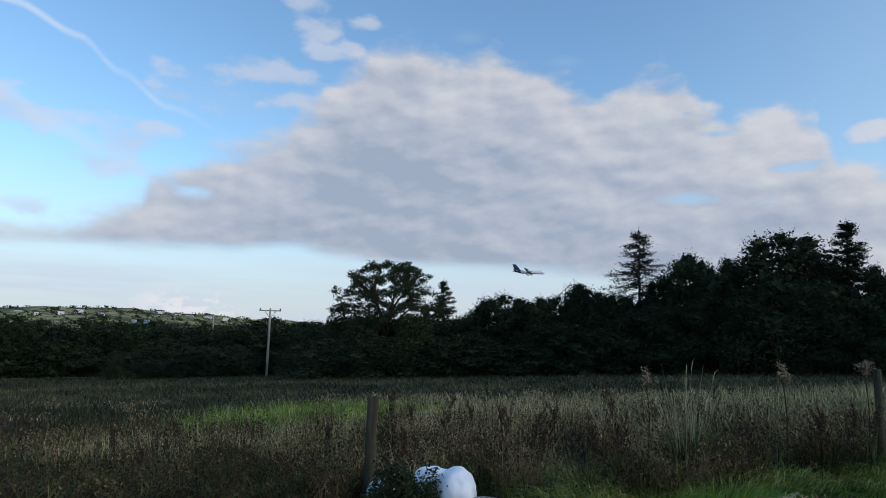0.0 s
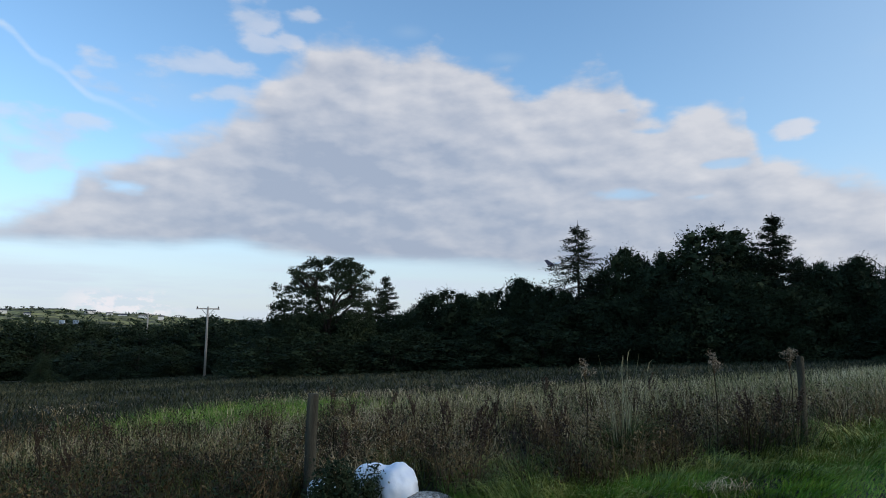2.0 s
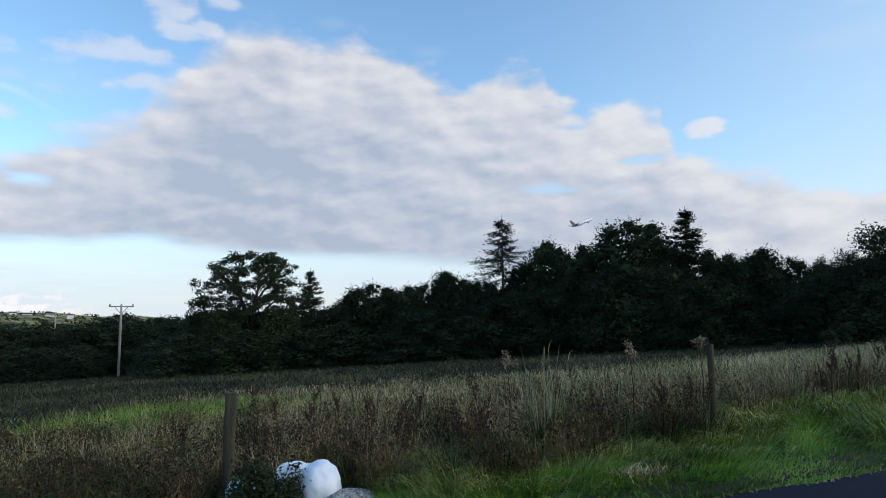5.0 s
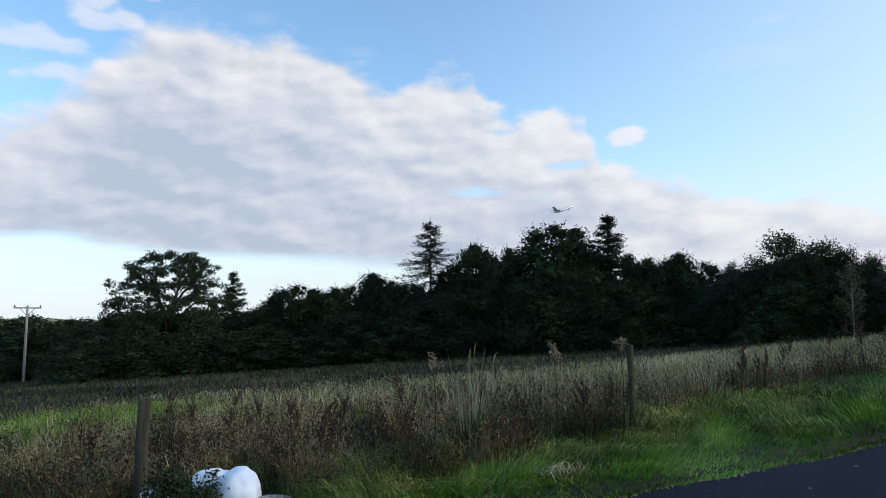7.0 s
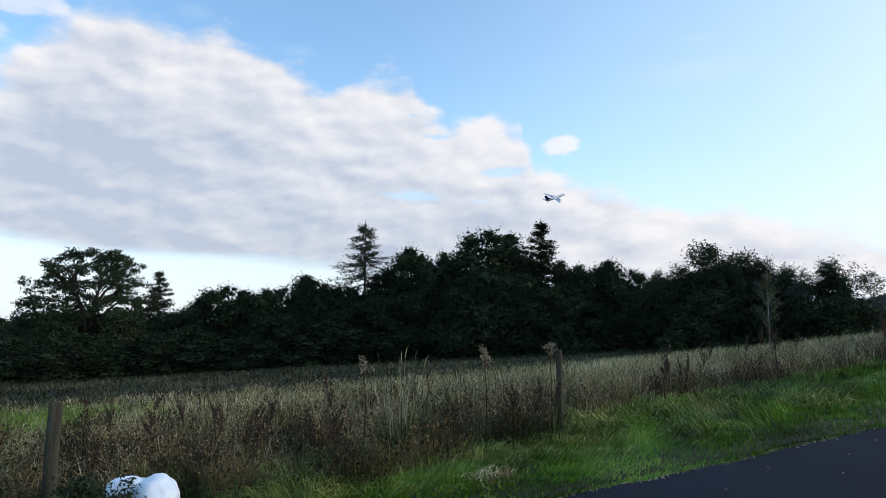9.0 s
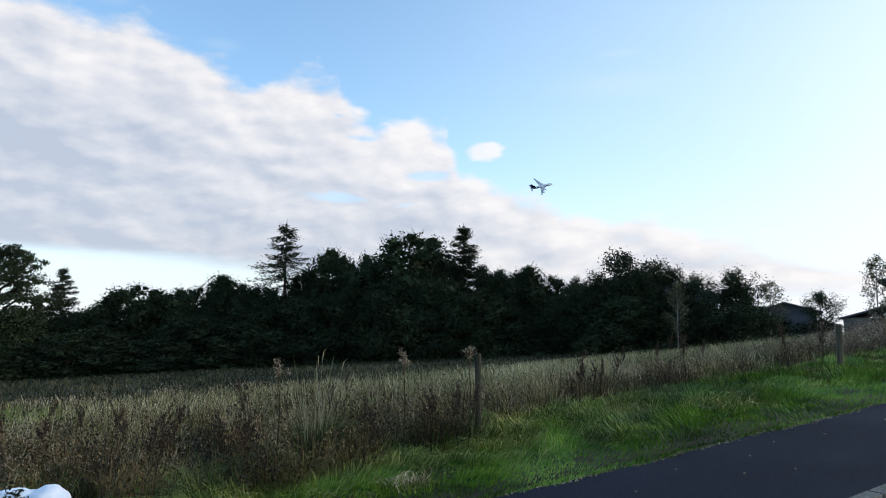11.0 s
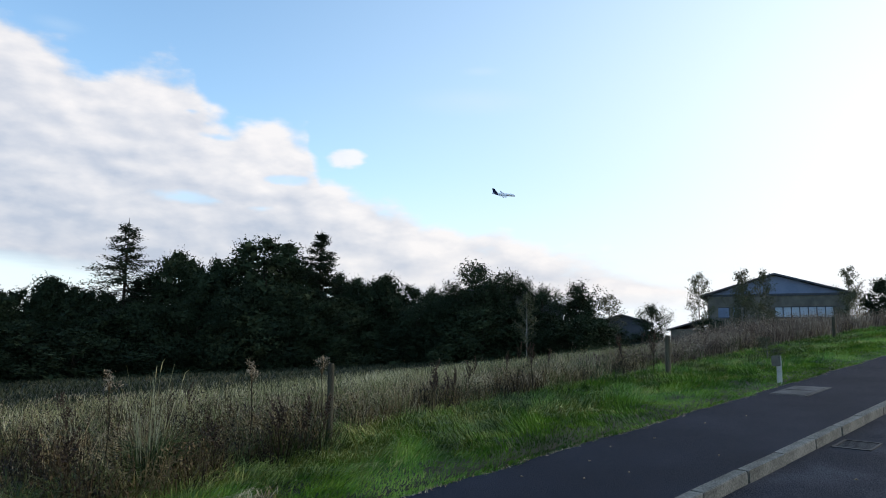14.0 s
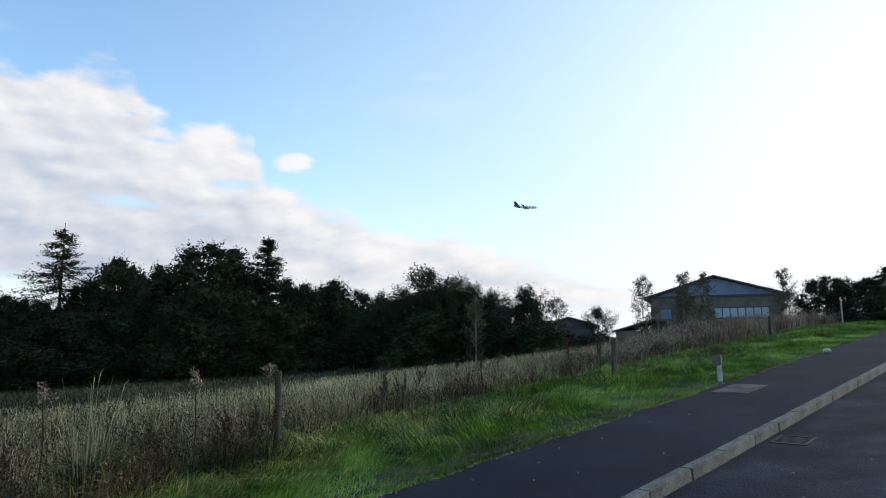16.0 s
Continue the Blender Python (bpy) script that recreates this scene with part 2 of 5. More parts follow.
COVER = material("cover_concrete", [(0.03, 0.032, 0.034), (0.058, 0.06, 0.062), (0.10, 0.10, 0.10)], 3.0, 0.9, 0.4, 50)
VERGE = material("verge_grass", [(0.0262, 0.0643, 0.0047), (0.069, 0.1607, 0.0107), (0.1369, 0.2678, 0.0214), (0.2381, 0.3452, 0.0452)], 0.8, 0.6, 0, 3, detail=1.0, island=0.35)
BANKGRASS = material("bank_grass", [(0.026, 0.052, 0.0065), (0.0806, 0.13, 0.0169), (0.195, 0.2405, 0.0416), (0.377, 0.351, 0.0975)], 0.7, 0.65, 0, 3, detail=1.1, island=0.45)
LONG_GREEN = material("rough_green_grass", [(0.011, 0.022, 0.004), (0.031, 0.052, 0.008), (0.080, 0.102, 0.019), (0.19, 0.172, 0.06)], 0.5, 0.65, 0, 3, detail=1.2, island=0.45)
STRAW = material("dry_grass", [(0.0504, 0.0336, 0.0123), (0.1512, 0.1064, 0.0426), (0.3136, 0.2352, 0.1098), (0.56, 0.4592, 0.28)], 0.5, 0.7, 0, 2, detail=1.3, island=0.6)
RUST = material("dead_stalks", [(0.0078, 0.0052, 0.0026), (0.0226, 0.0139, 0.0052), (0.0592, 0.0365, 0.013), (0.1653, 0.1175, 0.0522)], 0.8, 0.8, 0, 2, detail=1.3, island=0.5)
FIELD = material("field_grass", [(0.0066, 0.0116, 0.0042), (0.0157, 0.0233, 0.0074), (0.0372, 0.043, 0.0174), (0.1078, 0.0994, 0.053)], 0.08, 0.75, 0, 0.6, island=0.55, detail=1.1)
PALEFIELD = material("pale_field_grass", [(0.0945, 0.1029, 0.0378), (0.231, 0.2258, 0.0945), (0.42, 0.3885, 0.1995), (0.63, 0.567, 0.378)], 0.3, 0.75, 0, 1.6, island=0.55, detail=1.2)
CLUMP = material("pale_stalks", [(0.20, 0.18, 0.075), (0.36, 0.32, 0.16), (0.52, 0.46, 0.27)], 1.0, 0.7, 0, 5, island=0.6)
PATHDIRT = material("pale_track", [(0.16, 0.15, 0.12), (0.24, 0.22, 0.18)], 0.5, 0.95, 0.2, 6)
SEED = material("seed_heads", [(0.17, 0.125, 0.08), (0.30, 0.235, 0.16), (0.45, 0.38, 0.28)], 1.0, 0.85, 0, 5, island=0.5)
PINKWEED = material("willowherb_stalks", [(0.039, 0.0247, 0.0169), (0.1105, 0.0728, 0.0507), (0.221, 0.1586, 0.1144), (0.39, 0.312, 0.234)], 0.5, 0.85, 0, 4, island=0.6, detail=1.2)
DOCK = material("dock_seed", [(0.02, 0.012, 0.008), (0.042, 0.024, 0.015), (0.08, 0.048, 0.028)], 1.0, 0.8, 0, 8, island=0.6)
LEAF = material("leaves", [(0.014, 0.024, 0.013), (0.023, 0.036, 0.018), (0.033, 0.048, 0.023), (0.050, 0.062, 0.028)], 0.35, 0.8, 0, 2, island=0.3, obj=0.25, spec=0.1)
NEEDLE = material("needles", [(0.012, 0.020, 0.012), (0.02, 0.031, 0.017), (0.032, 0.044, 0.022)], 0.5, 0.8, 0, 3, island=0.4, spec=0.1)
BIRCHLEAF = material("birch_leaves", [(0.035, 0.042, 0.018), (0.062, 0.068, 0.028), (0.11, 0.10, 0.042)], 0.5, 0.6, 0, 3, island=0.6)
BARK = material("bark", [(0.016, 0.013, 0.010), (0.034, 0.028, 0.021), (0.06, 0.05, 0.04)], 2.0, 0.95, 0.8, 20, stretch=(1, 1, 0.25))
PALEBARK = material("birch_bark", [(0.09, 0.085, 0.07), (0.19, 0.18, 0.16), (0.28, 0.27, 0.25)], 2.0, 0.8, 0.4, 20)
POSTWOOD = material("weathered_post", [(0.026, 0.025, 0.017), (0.062, 0.056, 0.037), (0.12, 0.108, 0.07)], 3.0, 0.9, 0.8, 40, stretch=(4, 4, 0.4), obj=0.2)
POLEWOOD = material("pole_wood", [(0.22, 0.20, 0.17), (0.34, 0.31, 0.27), (0.42, 0.39, 0.34)], 1.0, 0.9, 0.4, 12, stretch=(3, 3, 0.3))
DARKMETAL = material("dark_metal", [(0.015, 0.016, 0.018), (0.035, 0.036, 0.038)], 4.0, 0.7, 0.1, 30, metal=0.2)
WHITEBAG = material("white_plastic", [(0.74, 0.80, 0.90), (0.80, 0.86, 0.94), (0.86, 0.90, 0.95)], 3.0, 0.42, 0.15, 18, spec=0.5)
RUBBLE = material("torn_sack", [(0.10, 0.09, 0.075), (0.34, 0.32, 0.28), (0.66, 0.64, 0.58)], 18.0, 0.85, 0.9, 60, detail=2.0)
STONEWALL = material("sandstone_wall", [(0.085, 0.08, 0.07), (0.125, 0.115, 0.095), (0.17, 0.15, 0.125)], 1.2, 0.9, 0.4, 14)
CLADDING = material("blue_grey_cladding", [(0.10, 0.13, 0.20), (0.14, 0.18, 0.27), (0.18, 0.22, 0.31)], 0.5, 0.45, 0.1, 8)
ROOFING = material("dark_roof_sheet", [(0.035, 0.037, 0.045), (0.055, 0.058, 0.068), (0.075, 0.078, 0.088)], 0.7, 0.55, 0.2, 10)
FRAMES = material("window_frame_paint", [(0.03, 0.035, 0.05), (0.05, 0.055, 0.07)], 2.0, 0.4, 0, 20)
PALEBLUE = material("pale_blue_grey", [(0.34, 0.40, 0.47), (0.46, 0.52, 0.58)], 1.0, 0.35, 0.1, 10)
PLANEWHITE = material("aircraft_white", [(0.82, 0.83, 0.86), (0.88, 0.89, 0.91)], 0.05, 0.3, 0, 1, spec=0.5)
PLANEGREY = material("aircraft_wing_grey", [(0.46, 0.48, 0.52), (0.56, 0.58, 0.62)], 0.05, 0.4, 0, 1, spec=0.5)
PLANEBLUE = material("aircraft_navy", [(0.008, 0.012, 0.045), (0.012, 0.018, 0.06)], 0.05, 0.35, 0, 1, spec=0.5)
# bright yellow stops paint sunlit patches into the dark fields and woods
HILL = material("hillside", [(0.03, 0.032, 0.014), (0.06, 0.06, 0.022), (0.17, 0.15, 0.05), (0.40, 0.36, 0.12), (0.09, 0.08, 0.035)], 0.010, 0.95, 0, 0.05, detail=1.0)
HOUSEWHITE = material("house_render", [(0.70, 0.68, 0.63), (0.8, 0.78, 0.74)], 0.2, 0.9, 0, 2)

# ---- ground shape ----


def smooth(a, b, v):
    u = np.clip((np.asarray(v, float) - a) / (b - a), 0, 1)
    return u * u * (3 - 2 * u)


def ground(x, y):
    """Height of the land: rising along the road, falling away across the field."""
    x, y = np.asarray(x, float), np.asarray(y, float)
    rise = np.where(x > 35, 35 + (np.minimum(x, 120) - 35) * 0.45, np.maximum(x, -70))
    s = 0.077 + (0.042 - 0.077) * smooth(6, 30, y)
    fall = 0.05 * smooth(5, 7.5, y) + 0.036 * (np.clip(y, 6, 95) - 6)
    mound = (np.sin(x * 2.9 + 1.3 * np.sin(y * 2.1)) * np.sin(y * 3.7 + 0.8 * np.sin(x * 1.7)) + 0.6 * np.sin(x * 5.3 - y * 2.2)) * 0.035
    return s * rise - fall + mound * smooth(5.15, 5.9, y) * (1 - smooth(8.5, 11, y)) * smooth(0, 2, x)


def gz(x, y):
    return float(ground(x, y))


def mesh_of(name, verts, faces, mats, shade=False):
    """A mesh from arrays of corners and of faces with k corners each."""
    verts, faces = np.asarray(verts, np.float32), np.asarray(faces, np.int32)
    me = bpy.data.meshes.new(name)
    k = faces.shape[1]
    me.vertices.add(len(verts))
    me.vertices.foreach_set("co", verts.ravel())
    me.loops.add(faces.size)
    me.loops.foreach_set("vertex_index", faces.ravel())
    me.polygons.add(len(faces))
    me.polygons.foreach_set("loop_start", np.arange(0, faces.size, k, dtype=np.int32))
    if shade:
        me.polygons.foreach_set("use_smooth", np.ones(len(faces), bool))
    me.update(calc_edges=True)
    me.materials.append(mats)
    return me


def part(name, bm, mat, parent=None, label="", at=None, shade=False):
    """Links a bmesh (or a mesh) as one object, under a thing or alone."""
    if isinstance(bm, bpy.types.Mesh):
        me = bm
    else:
        bmesh.ops.recalc_face_normals(bm, faces=bm.faces)
        me = bpy.data.meshes.new(name)
        bm.to_mesh(me)
        bm.free()
        me.materials.append(mat)
        if shade:
            for p in me.polygons:
                p.use_smooth = True
    ob = new(name, me)
    ob.parent = parent
    if at is not None:
        ob.matrix_basis = at
    if label:
        ob["label"] = label
    return ob


def thing(name, at, label, category, group="", kind=""):
    ob = new(name)
    ob.empty_display_size = 0.2
    ob.matrix_basis = at
    return tagged(ob, label, category, group, kind)


def box(bm, size, at=(0, 0, 0), bevel=0.0, turn=(0, 0, 0)):
    vs = bmesh.ops.create_cube(bm, size=1.0, matrix=pose(*at, *turn) @ Matrix.Diagonal((*size, 1)))["verts"]
    if bevel:
        es = list({e for v in vs for e in v.link_edges})
        bmesh.ops.bevel(bm, geom=es, offset=bevel, segments=2, affect="EDGES")
    return bm


def slab(size, at=(0, 0, 0), bevel=0.0, turn=(0, 0, 0)):
    return box(bmesh.new(), size, at, bevel, turn)


def tube(bm, points, radii, sides=8, cap=True):
    """A round or tapering limb along points."""
    rings = []
    pts = [Vector(p) for p in points]
    for i, (p, r) in enumerate(zip(pts, radii)):
        d = (pts[min(i + 1, len(pts) - 1)] - pts[max(i - 1, 0)]).normalized()
        a = d.cross(Vector((0.31, 0.95, 0.05))).normalized()
        b = d.cross(a)
        rings.append([bm.verts.new(p + r * (math.cos(2 * math.pi * k / sides) * a + math.sin(2 * math.pi * k / sides) * b)) for k in range(sides)])
    for u, v in zip(rings, rings[1:]):
        for k in range(sides):
            bm.faces.new((u[k], u[(k + 1) % sides], v[(k + 1) % sides], v[k]))
    if cap:
        bm.faces.new(rings[0][::-1]), bm.faces.new(rings[-1])
    return bm


def grid_mesh(name, xs, ys, height, mat, shade=True):
    xs, ys = np.asarray(xs, float), np.asarray(ys, float)
    gx, gy = np.meshgrid(xs, ys)
    v = np.stack([gx, gy, height(gx, gy)], -1).reshape(-1, 3)
    i = np.arange(len(ys) - 1)[:, None] * len(xs) + np.arange(len(xs) - 1)
    f = np.stack([i, i + 1, i + 1 + len(xs), i + len(xs)], -1).reshape(-1, 4)
    return mesh_of(name, v, f, mat, shade)


# ---- ground, road, pavement, kerb ----
EDGE, KERB = 4.78, 3.03


def land(x, y):
    z = ground(x, y) + 0.03 * np.sin(x * 1.3 + 0.7 * y) * np.sin(y * 0.9) * smooth(6, 9, y)
    return z - 0.22 * (1 - smooth(EDGE - 0.12, EDGE + 0.02, y)) * smooth(-9.5, -9.0, y) * (1 - smooth(90, 110, np.abs(x)))


far_x = [-5000, -2500, -1200, -600, -300, -150]
xs = np.r_[far_x, np.arange(-110, -4, 1.0), np.arange(-4, 24, 0.25), np.arange(24, 130.1, 1.0), [150, 300, 600, 1200, 2500, 5000]]
ys = np.r_[[-5000, -1500, -500, -200, -80, -40, -20, -9.6, -9.0, -4, 0, 4.5, 4.56, 4.6, 4.66, 4.7], np.arange(5, 9, 0.2), np.arange(9, 12, 0.5), np.arange(12, 110, 1.5), [120, 150, 220, 400, 800, 1500, 2500, 5000]]
tagged(new("ground", grid_mesh("ground", xs, ys, land, SOIL)), "rough earth of a sloping overgrown field", "ground", kind="structure")


def ragged_edge(x):
    return 0.025 * np.sin(2.1 * x) + 0.02 * np.sin(5.3 * x + 1) + 0.012 * np.sin(13 * x)


def pave_height(x, y):
    return ground(x, np.minimum(y, 5.0)) - 0.012 * (EDGE - y)


rx = np.arange(-60, 110.1, 0.25)
gx, gt = np.meshgrid(rx, np.linspace(0, 1, 9))
top = EDGE + 0.05 + ragged_edge(gx)
gy = KERB + (top - KERB) * gt
pv = np.stack([gx, gy, pave_height(gx, gy)], -1).reshape(-1, 3)
pi_ = np.arange(8)[:, None] * len(rx) + np.arange(len(rx) - 1)
pf = np.stack([pi_, pi_ + 1, pi_ + 1 + len(rx), pi_ + len(rx)], -1).reshape(-1, 4)
tagged(new("pavement", mesh_of("pavement", pv, pf, TARMAC, True)), "smooth dark tarmac pavement with a worn grassy edge", "pavement", kind="structure")
KTOP = 0.125


def road_height(x, y):
    return ground(x, 3.0) - 0.012 * (EDGE - KERB) - 0.105 + 0.0006 * (9 - (y + 0.6) ** 2)


tagged(new("road", grid_mesh("road", np.arange(-60, 110.1, 0.5), np.linspace(-9.2, KERB - KTOP + 0.01, 14), road_height, ROADTOP)), "coarse grey worn tarmac road running uphill", "road", kind="structure")
# ---- grass and weeds ----
RNG = np.random.default_rng(7)


def blades(x, y, h, w, bend, mat, name, z=None, lean=None, spear=False):
    """Many bent, tapering blades in one mesh."""
    n = len(x)
    z = ground(x, y) - 0.02 if z is None else z
    base = np.stack([x, y, z], -1)
    a, f = RNG.uniform(0, 2 * np.pi, n) if lean is None else lean, RNG.uniform(0, 2 * np.pi, n)
    side = np.stack([np.cos(f), np.sin(f), 0 * f], -1) * (w / 2)[:, None]
    out_ = np.stack([np.cos(a), np.sin(a), 0 * a], -1) * (bend * h)[:, None]
    up = np.stack([0 * h, 0 * h, h], -1)
    mid = base + 0.55 * up + 0.3 * out_
    tip = base + up * (1 - 0.25 * bend[:, None]) + out_
    if spear:
        v = np.stack([base - side, base + side, tip], 1).reshape(-1, 3)
        return mesh_of(name, v, np.arange(3 * n).reshape(-1, 3), mat)
    v = np.stack([base - side, base + side, mid - 0.75 * side, mid + 0.75 * side, tip], 1).reshape(-1, 3)
    o = np.arange(n)[:, None] * 5
    faces = np.concatenate([o + [0, 1, 3], o + [0, 3, 2], o + [2, 3, 4]], 1).reshape(-1, 3)
    return mesh_of(name, v, faces, mat)


def tufts(x, y, z, size, mat, name, flat=0.6):
    """Loose small flakes: seed heads, leaves; each a bent quad."""
    n = len(x)
    c = np.stack([x, y, z], -1)
    d = RNG.normal(size=(n, 3))
    d /= np.linalg.norm(d, axis=1, keepdims=True)
    e = np.cross(d, RNG.normal(size=(n, 3)))
    e /= np.linalg.norm(e, axis=1, keepdims=True)
    d, e = d * size[:, None], e * (size * flat)[:, None]
    v = np.stack([c - d, c - e, c + d, c + e], 1).reshape(-1, 3)
    return mesh_of(name, v, np.arange(4 * n).reshape(-1, 4), mat)


def scatter(n, y0, y1, left=-0.80, right=6.0, xmax=60.0, power=1.0):
    """Places in a stretch of the field, thinning out with distance from the road."""
    y = y0 * (y1 / y0) ** (RNG.uniform(0, 1, n) ** power)
    lo, hi = left * y - 1.5, np.minimum(right * y, xmax)
    return lo + (hi - lo) * RNG.uniform(0, 1, n) ** 1.15, y


def patch(x, y, s, seed):
    """Slow variation over the field, 0 to 1."""
    v = np.sin(x * s + seed) * np.cos(y * s * 1.3 - seed * 2) + 0.6 * np.sin(x * s * 2.3 - y * s * 1.7 + seed * 3) + 0.3 * np.sin(x * s * 5.1 + y * s * 4.3 + seed)
    return np.clip(0.5 + 0.33 * v, 0, 1)


def clumps(cx, cy, per, sigma, shared):
    """Round every centre a tuft: places, the tuft's number, and leans that are partly shared."""
    k = np.repeat(np.arange(len(cx)), per)
    dx, dy = RNG.normal(0, 1, len(k)), RNG.normal(0, 1, len(k))
    s = sigma[k] if np.ndim(sigma) else sigma
    own = np.arctan2(dy, dx)
    own = np.where(RNG.uniform(0, 1, len(k)) < shared, RNG.uniform(0, 6.28, len(cx))[k] + RNG.normal(0, 0.4, len(k)), own)
    return cx[k] + s * dx, cy[k] + s * dy, k, own


def stuff(name, me, label, category):
    return tagged(new(name, me), label, category, kind="stuff")


def weed_line(x):
    """Where the tall weeds begin: in front of the fence at one end, round the sacks, behind it further up."""
    return np.interp(x, [-0.85, -0.7, -0.4, -0.3, 0.72, 0.85, 1.6, 2.4, 3.0, 4.0, 4.9, 5.4, 7.0, 15.2, 60], [6.3, 7.62, 7.62, 7.25, 7.25, 6.35, 6.3, 6.4, 6.45, 6.6, 6.9, 7.7, 8.2, 9.2, 10.6])


def fence_y(x):
    return 7.35 + 0.02 * x


# mown verge between pavement and fence
def lay(x, y):
    """The way the grass has flopped, in slow swirls."""
    return -1.9 + 1.5 * np.sin(0.9 * x + 0.7 * y) + 0.9 * np.sin(2.3 * x - 1.9 * y + 1) + RNG.normal(0, 0.6, len(x))


n = 200000
x = 0.9 + 46 * RNG.uniform(0, 1, n) ** 1.6
y = EDGE + 0.03 + ragged_edge(x) + (fence_y(x) + 0.4 + 0.7 * smooth(3.5, 7, x) - EDGE) * RNG.uniform(0, 1, n)
deep = (y - EDGE) / 3
clump = patch(x, y, 2.6, 1.0)
h = (0.05 + 0.05 * deep + 0.16 * clump ** 2 * smooth(0.05, 0.5, deep)) * RNG.uniform(0.5, 1.3, n)
stuff("verge_grass", blades(x, y, h, 0.009 + 0.008 * RNG.uniform(0, 1, n) + 0.0008 * np.abs(x), RNG.uniform(0.2, 1.3, n), VERGE, "verge_grass", lean=lay(x, y), spear=True), "lush short green grass along the pavement", "grass")

# flopped longer tussocks on the upper verge
n = 2600
cx = 1.2 + 42 * RNG.uniform(0, 1, n) ** 1.5
cy = 5.45 + RNG.uniform(0, 1, n) ** 0.6 * (fence_y(cx) + 0.6 + 0.9 * smooth(3.5, 7, cx) - 5.45)
x, y, k, a = clumps(cx, cy, 30, 0.05 + 0.10 * RNG.uniform(0, 1, n), 0.2)
a = np.where(RNG.uniform(0, 1, len(x)) < 0.75, lay(cx, cy)[k] + RNG.normal(0, 0.35, len(x)), a)
h = ((0.10 + 0.26 * RNG.uniform(0, 1, n) * smooth(5.4, 6.6, cy)) * (1 - 0.35 * smooth(7, 12, cx)))[k] * RNG.uniform(0.6, 1.2, len(x))
stuff("long_verge_grass", blades(x, y, h, 0.005 + 0.0006 * np.abs(x) + 0.004 * RNG.uniform(0, 1, len(x)), RNG.uniform(0.6, 2.2, len(x)), BANKGRASS, "long_verge_grass", lean=a), "long flopped yellow-green grass on the verge bank", "grass")

# tangled dead stalks and grass behind the fence
n = 3000
cx, cy = scatter(n, 6.4, 15, power=1.25)
keep = (cy > weed_line(cx) + 0.08) & (cx < 26) & ((cx < 6.5) | (cy < weed_line(cx) + 1.3)) & (RNG.uniform(0, 1, n) < 0.45 + 0.6 * patch(cx, cy, 0.8, 2.0))
cx, cy = cx[keep], cy[keep]
x, y, k, a = clumps(cx, cy, 36, 0.06 + 0.007 * cy, 0.25)
tall = (0.26 + 0.36 * patch(cx, cy, 1.5, 5.0) + 0.42 * RNG.uniform(0, 1, len(cx)) ** 2.5) * np.where(cx < 12, 1, 0.8)
h = tall[k] * RNG.uniform(0.35, 1.1, len(x))
ok = y > weed_line(x)
x, y, h, a = x[ok], y[ok], h[ok], a[ok]
stuff("dead_weeds", blades(x, y, h, 0.005 + 0.0006 * y, RNG.uniform(0.05, 0.95, len(x)) ** 1.3, RUST, "dead_weeds", lean=a), "tangle of dead reddish-brown weed stalks behind the fence", "weeds")
n = 95000
k = RNG.integers(0, len(x), n)
u = RNG.uniform(0.2, 1.0, n)
stuff("weed_leaves", tufts(x[k] + np.cos(a[k]) * h[k] * 0.25 * u + RNG.normal(0, 0.03, n), y[k] + np.sin(a[k]) * h[k] * 0.25 * u + RNG.normal(0, 0.03, n), ground(x[k], y[k]) + h[k] * u, RNG.uniform(0.008, 0.026, n), RUST, "weed_leaves", 0.5), "small withered brown leaves and seed capsules on weeds", "weeds")
# dark leaf flakes, added to bring down the brightness of the left-hand weeds
m = 44000
j = RNG.integers(0, len(x), m * 4)
j = j[x[j] < 0.3 + 0.6 * RNG.normal(0, 1, m * 4)][:m]
m = len(j)
stuff("dark_weed_leaves", tufts(x[j] + RNG.normal(0, 0.05, m), y[j] + RNG.normal(0, 0.05, m), ground(x[j], y[j]) + h[j] * RNG.uniform(0.05, 0.85, m), RNG.uniform(0.012, 0.032, m), LEAF, "dark_weed_leaves", 0.45), "dull dark green leaves among the dead weeds", "weeds")
n = 2400
cx, cy = scatter(n, 6.3, 14, power=1.1)
keep = (cy > np.minimum(fence_y(cx) - 0.5, weed_line(cx))) & (patch(cx, cy, 1.1, 7.0) > 0.35) & (cx < 30)
cx, cy = cx[keep], cy[keep]
x, y, k, a = clumps(cx, cy, 30, 0.05 + 0.006 * cy, 0.4)
h = RNG.uniform(0.25, 0.7, len(cx))[k] * RNG.uniform(0.6, 1.1, len(x)) * np.where(y > weed_line(x), 1.0, 0.5)
stuff("rough_grass", blades(x, y, h, 0.005 + 0.0006 * y, RNG.uniform(0.2, 1.2, len(x)), LONG_GREEN, "rough_grass", lean=a), "rough dull green grass growing through dead weeds", "grass")

# pale dry grass over the middle of the field
n = 4600
cx, cy = scatter(n, 7.6, 27, power=1.0, right=4.0)
mid = smooth(-7, -1, cx - 0.25 * (cy - 12)) * (0.3 + 0.7 * patch(cx, cy, 0.45, 3.0))
mid = mid * (1 - 0.75 * smooth(17, 26, cy))
keep = (RNG.uniform(0, 1, n) < 0.12 + 0.95 * mid) & (cy > weed_line(cx) + 0.2) & ((cx > -1) | (cy > 10)) & ((cx < 9) | (cy < weed_line(cx) + 3.2)) & (RNG.uniform(0, 1, n) < np.where(cy < 11, 0.55 + 0.45 * smooth(4, 9, cx), 1))
cx, cy = cx[keep], cy[keep]
x, y, k, a = clumps(cx, cy, 34, 0.07 + 0.009 * cy, 0.35)
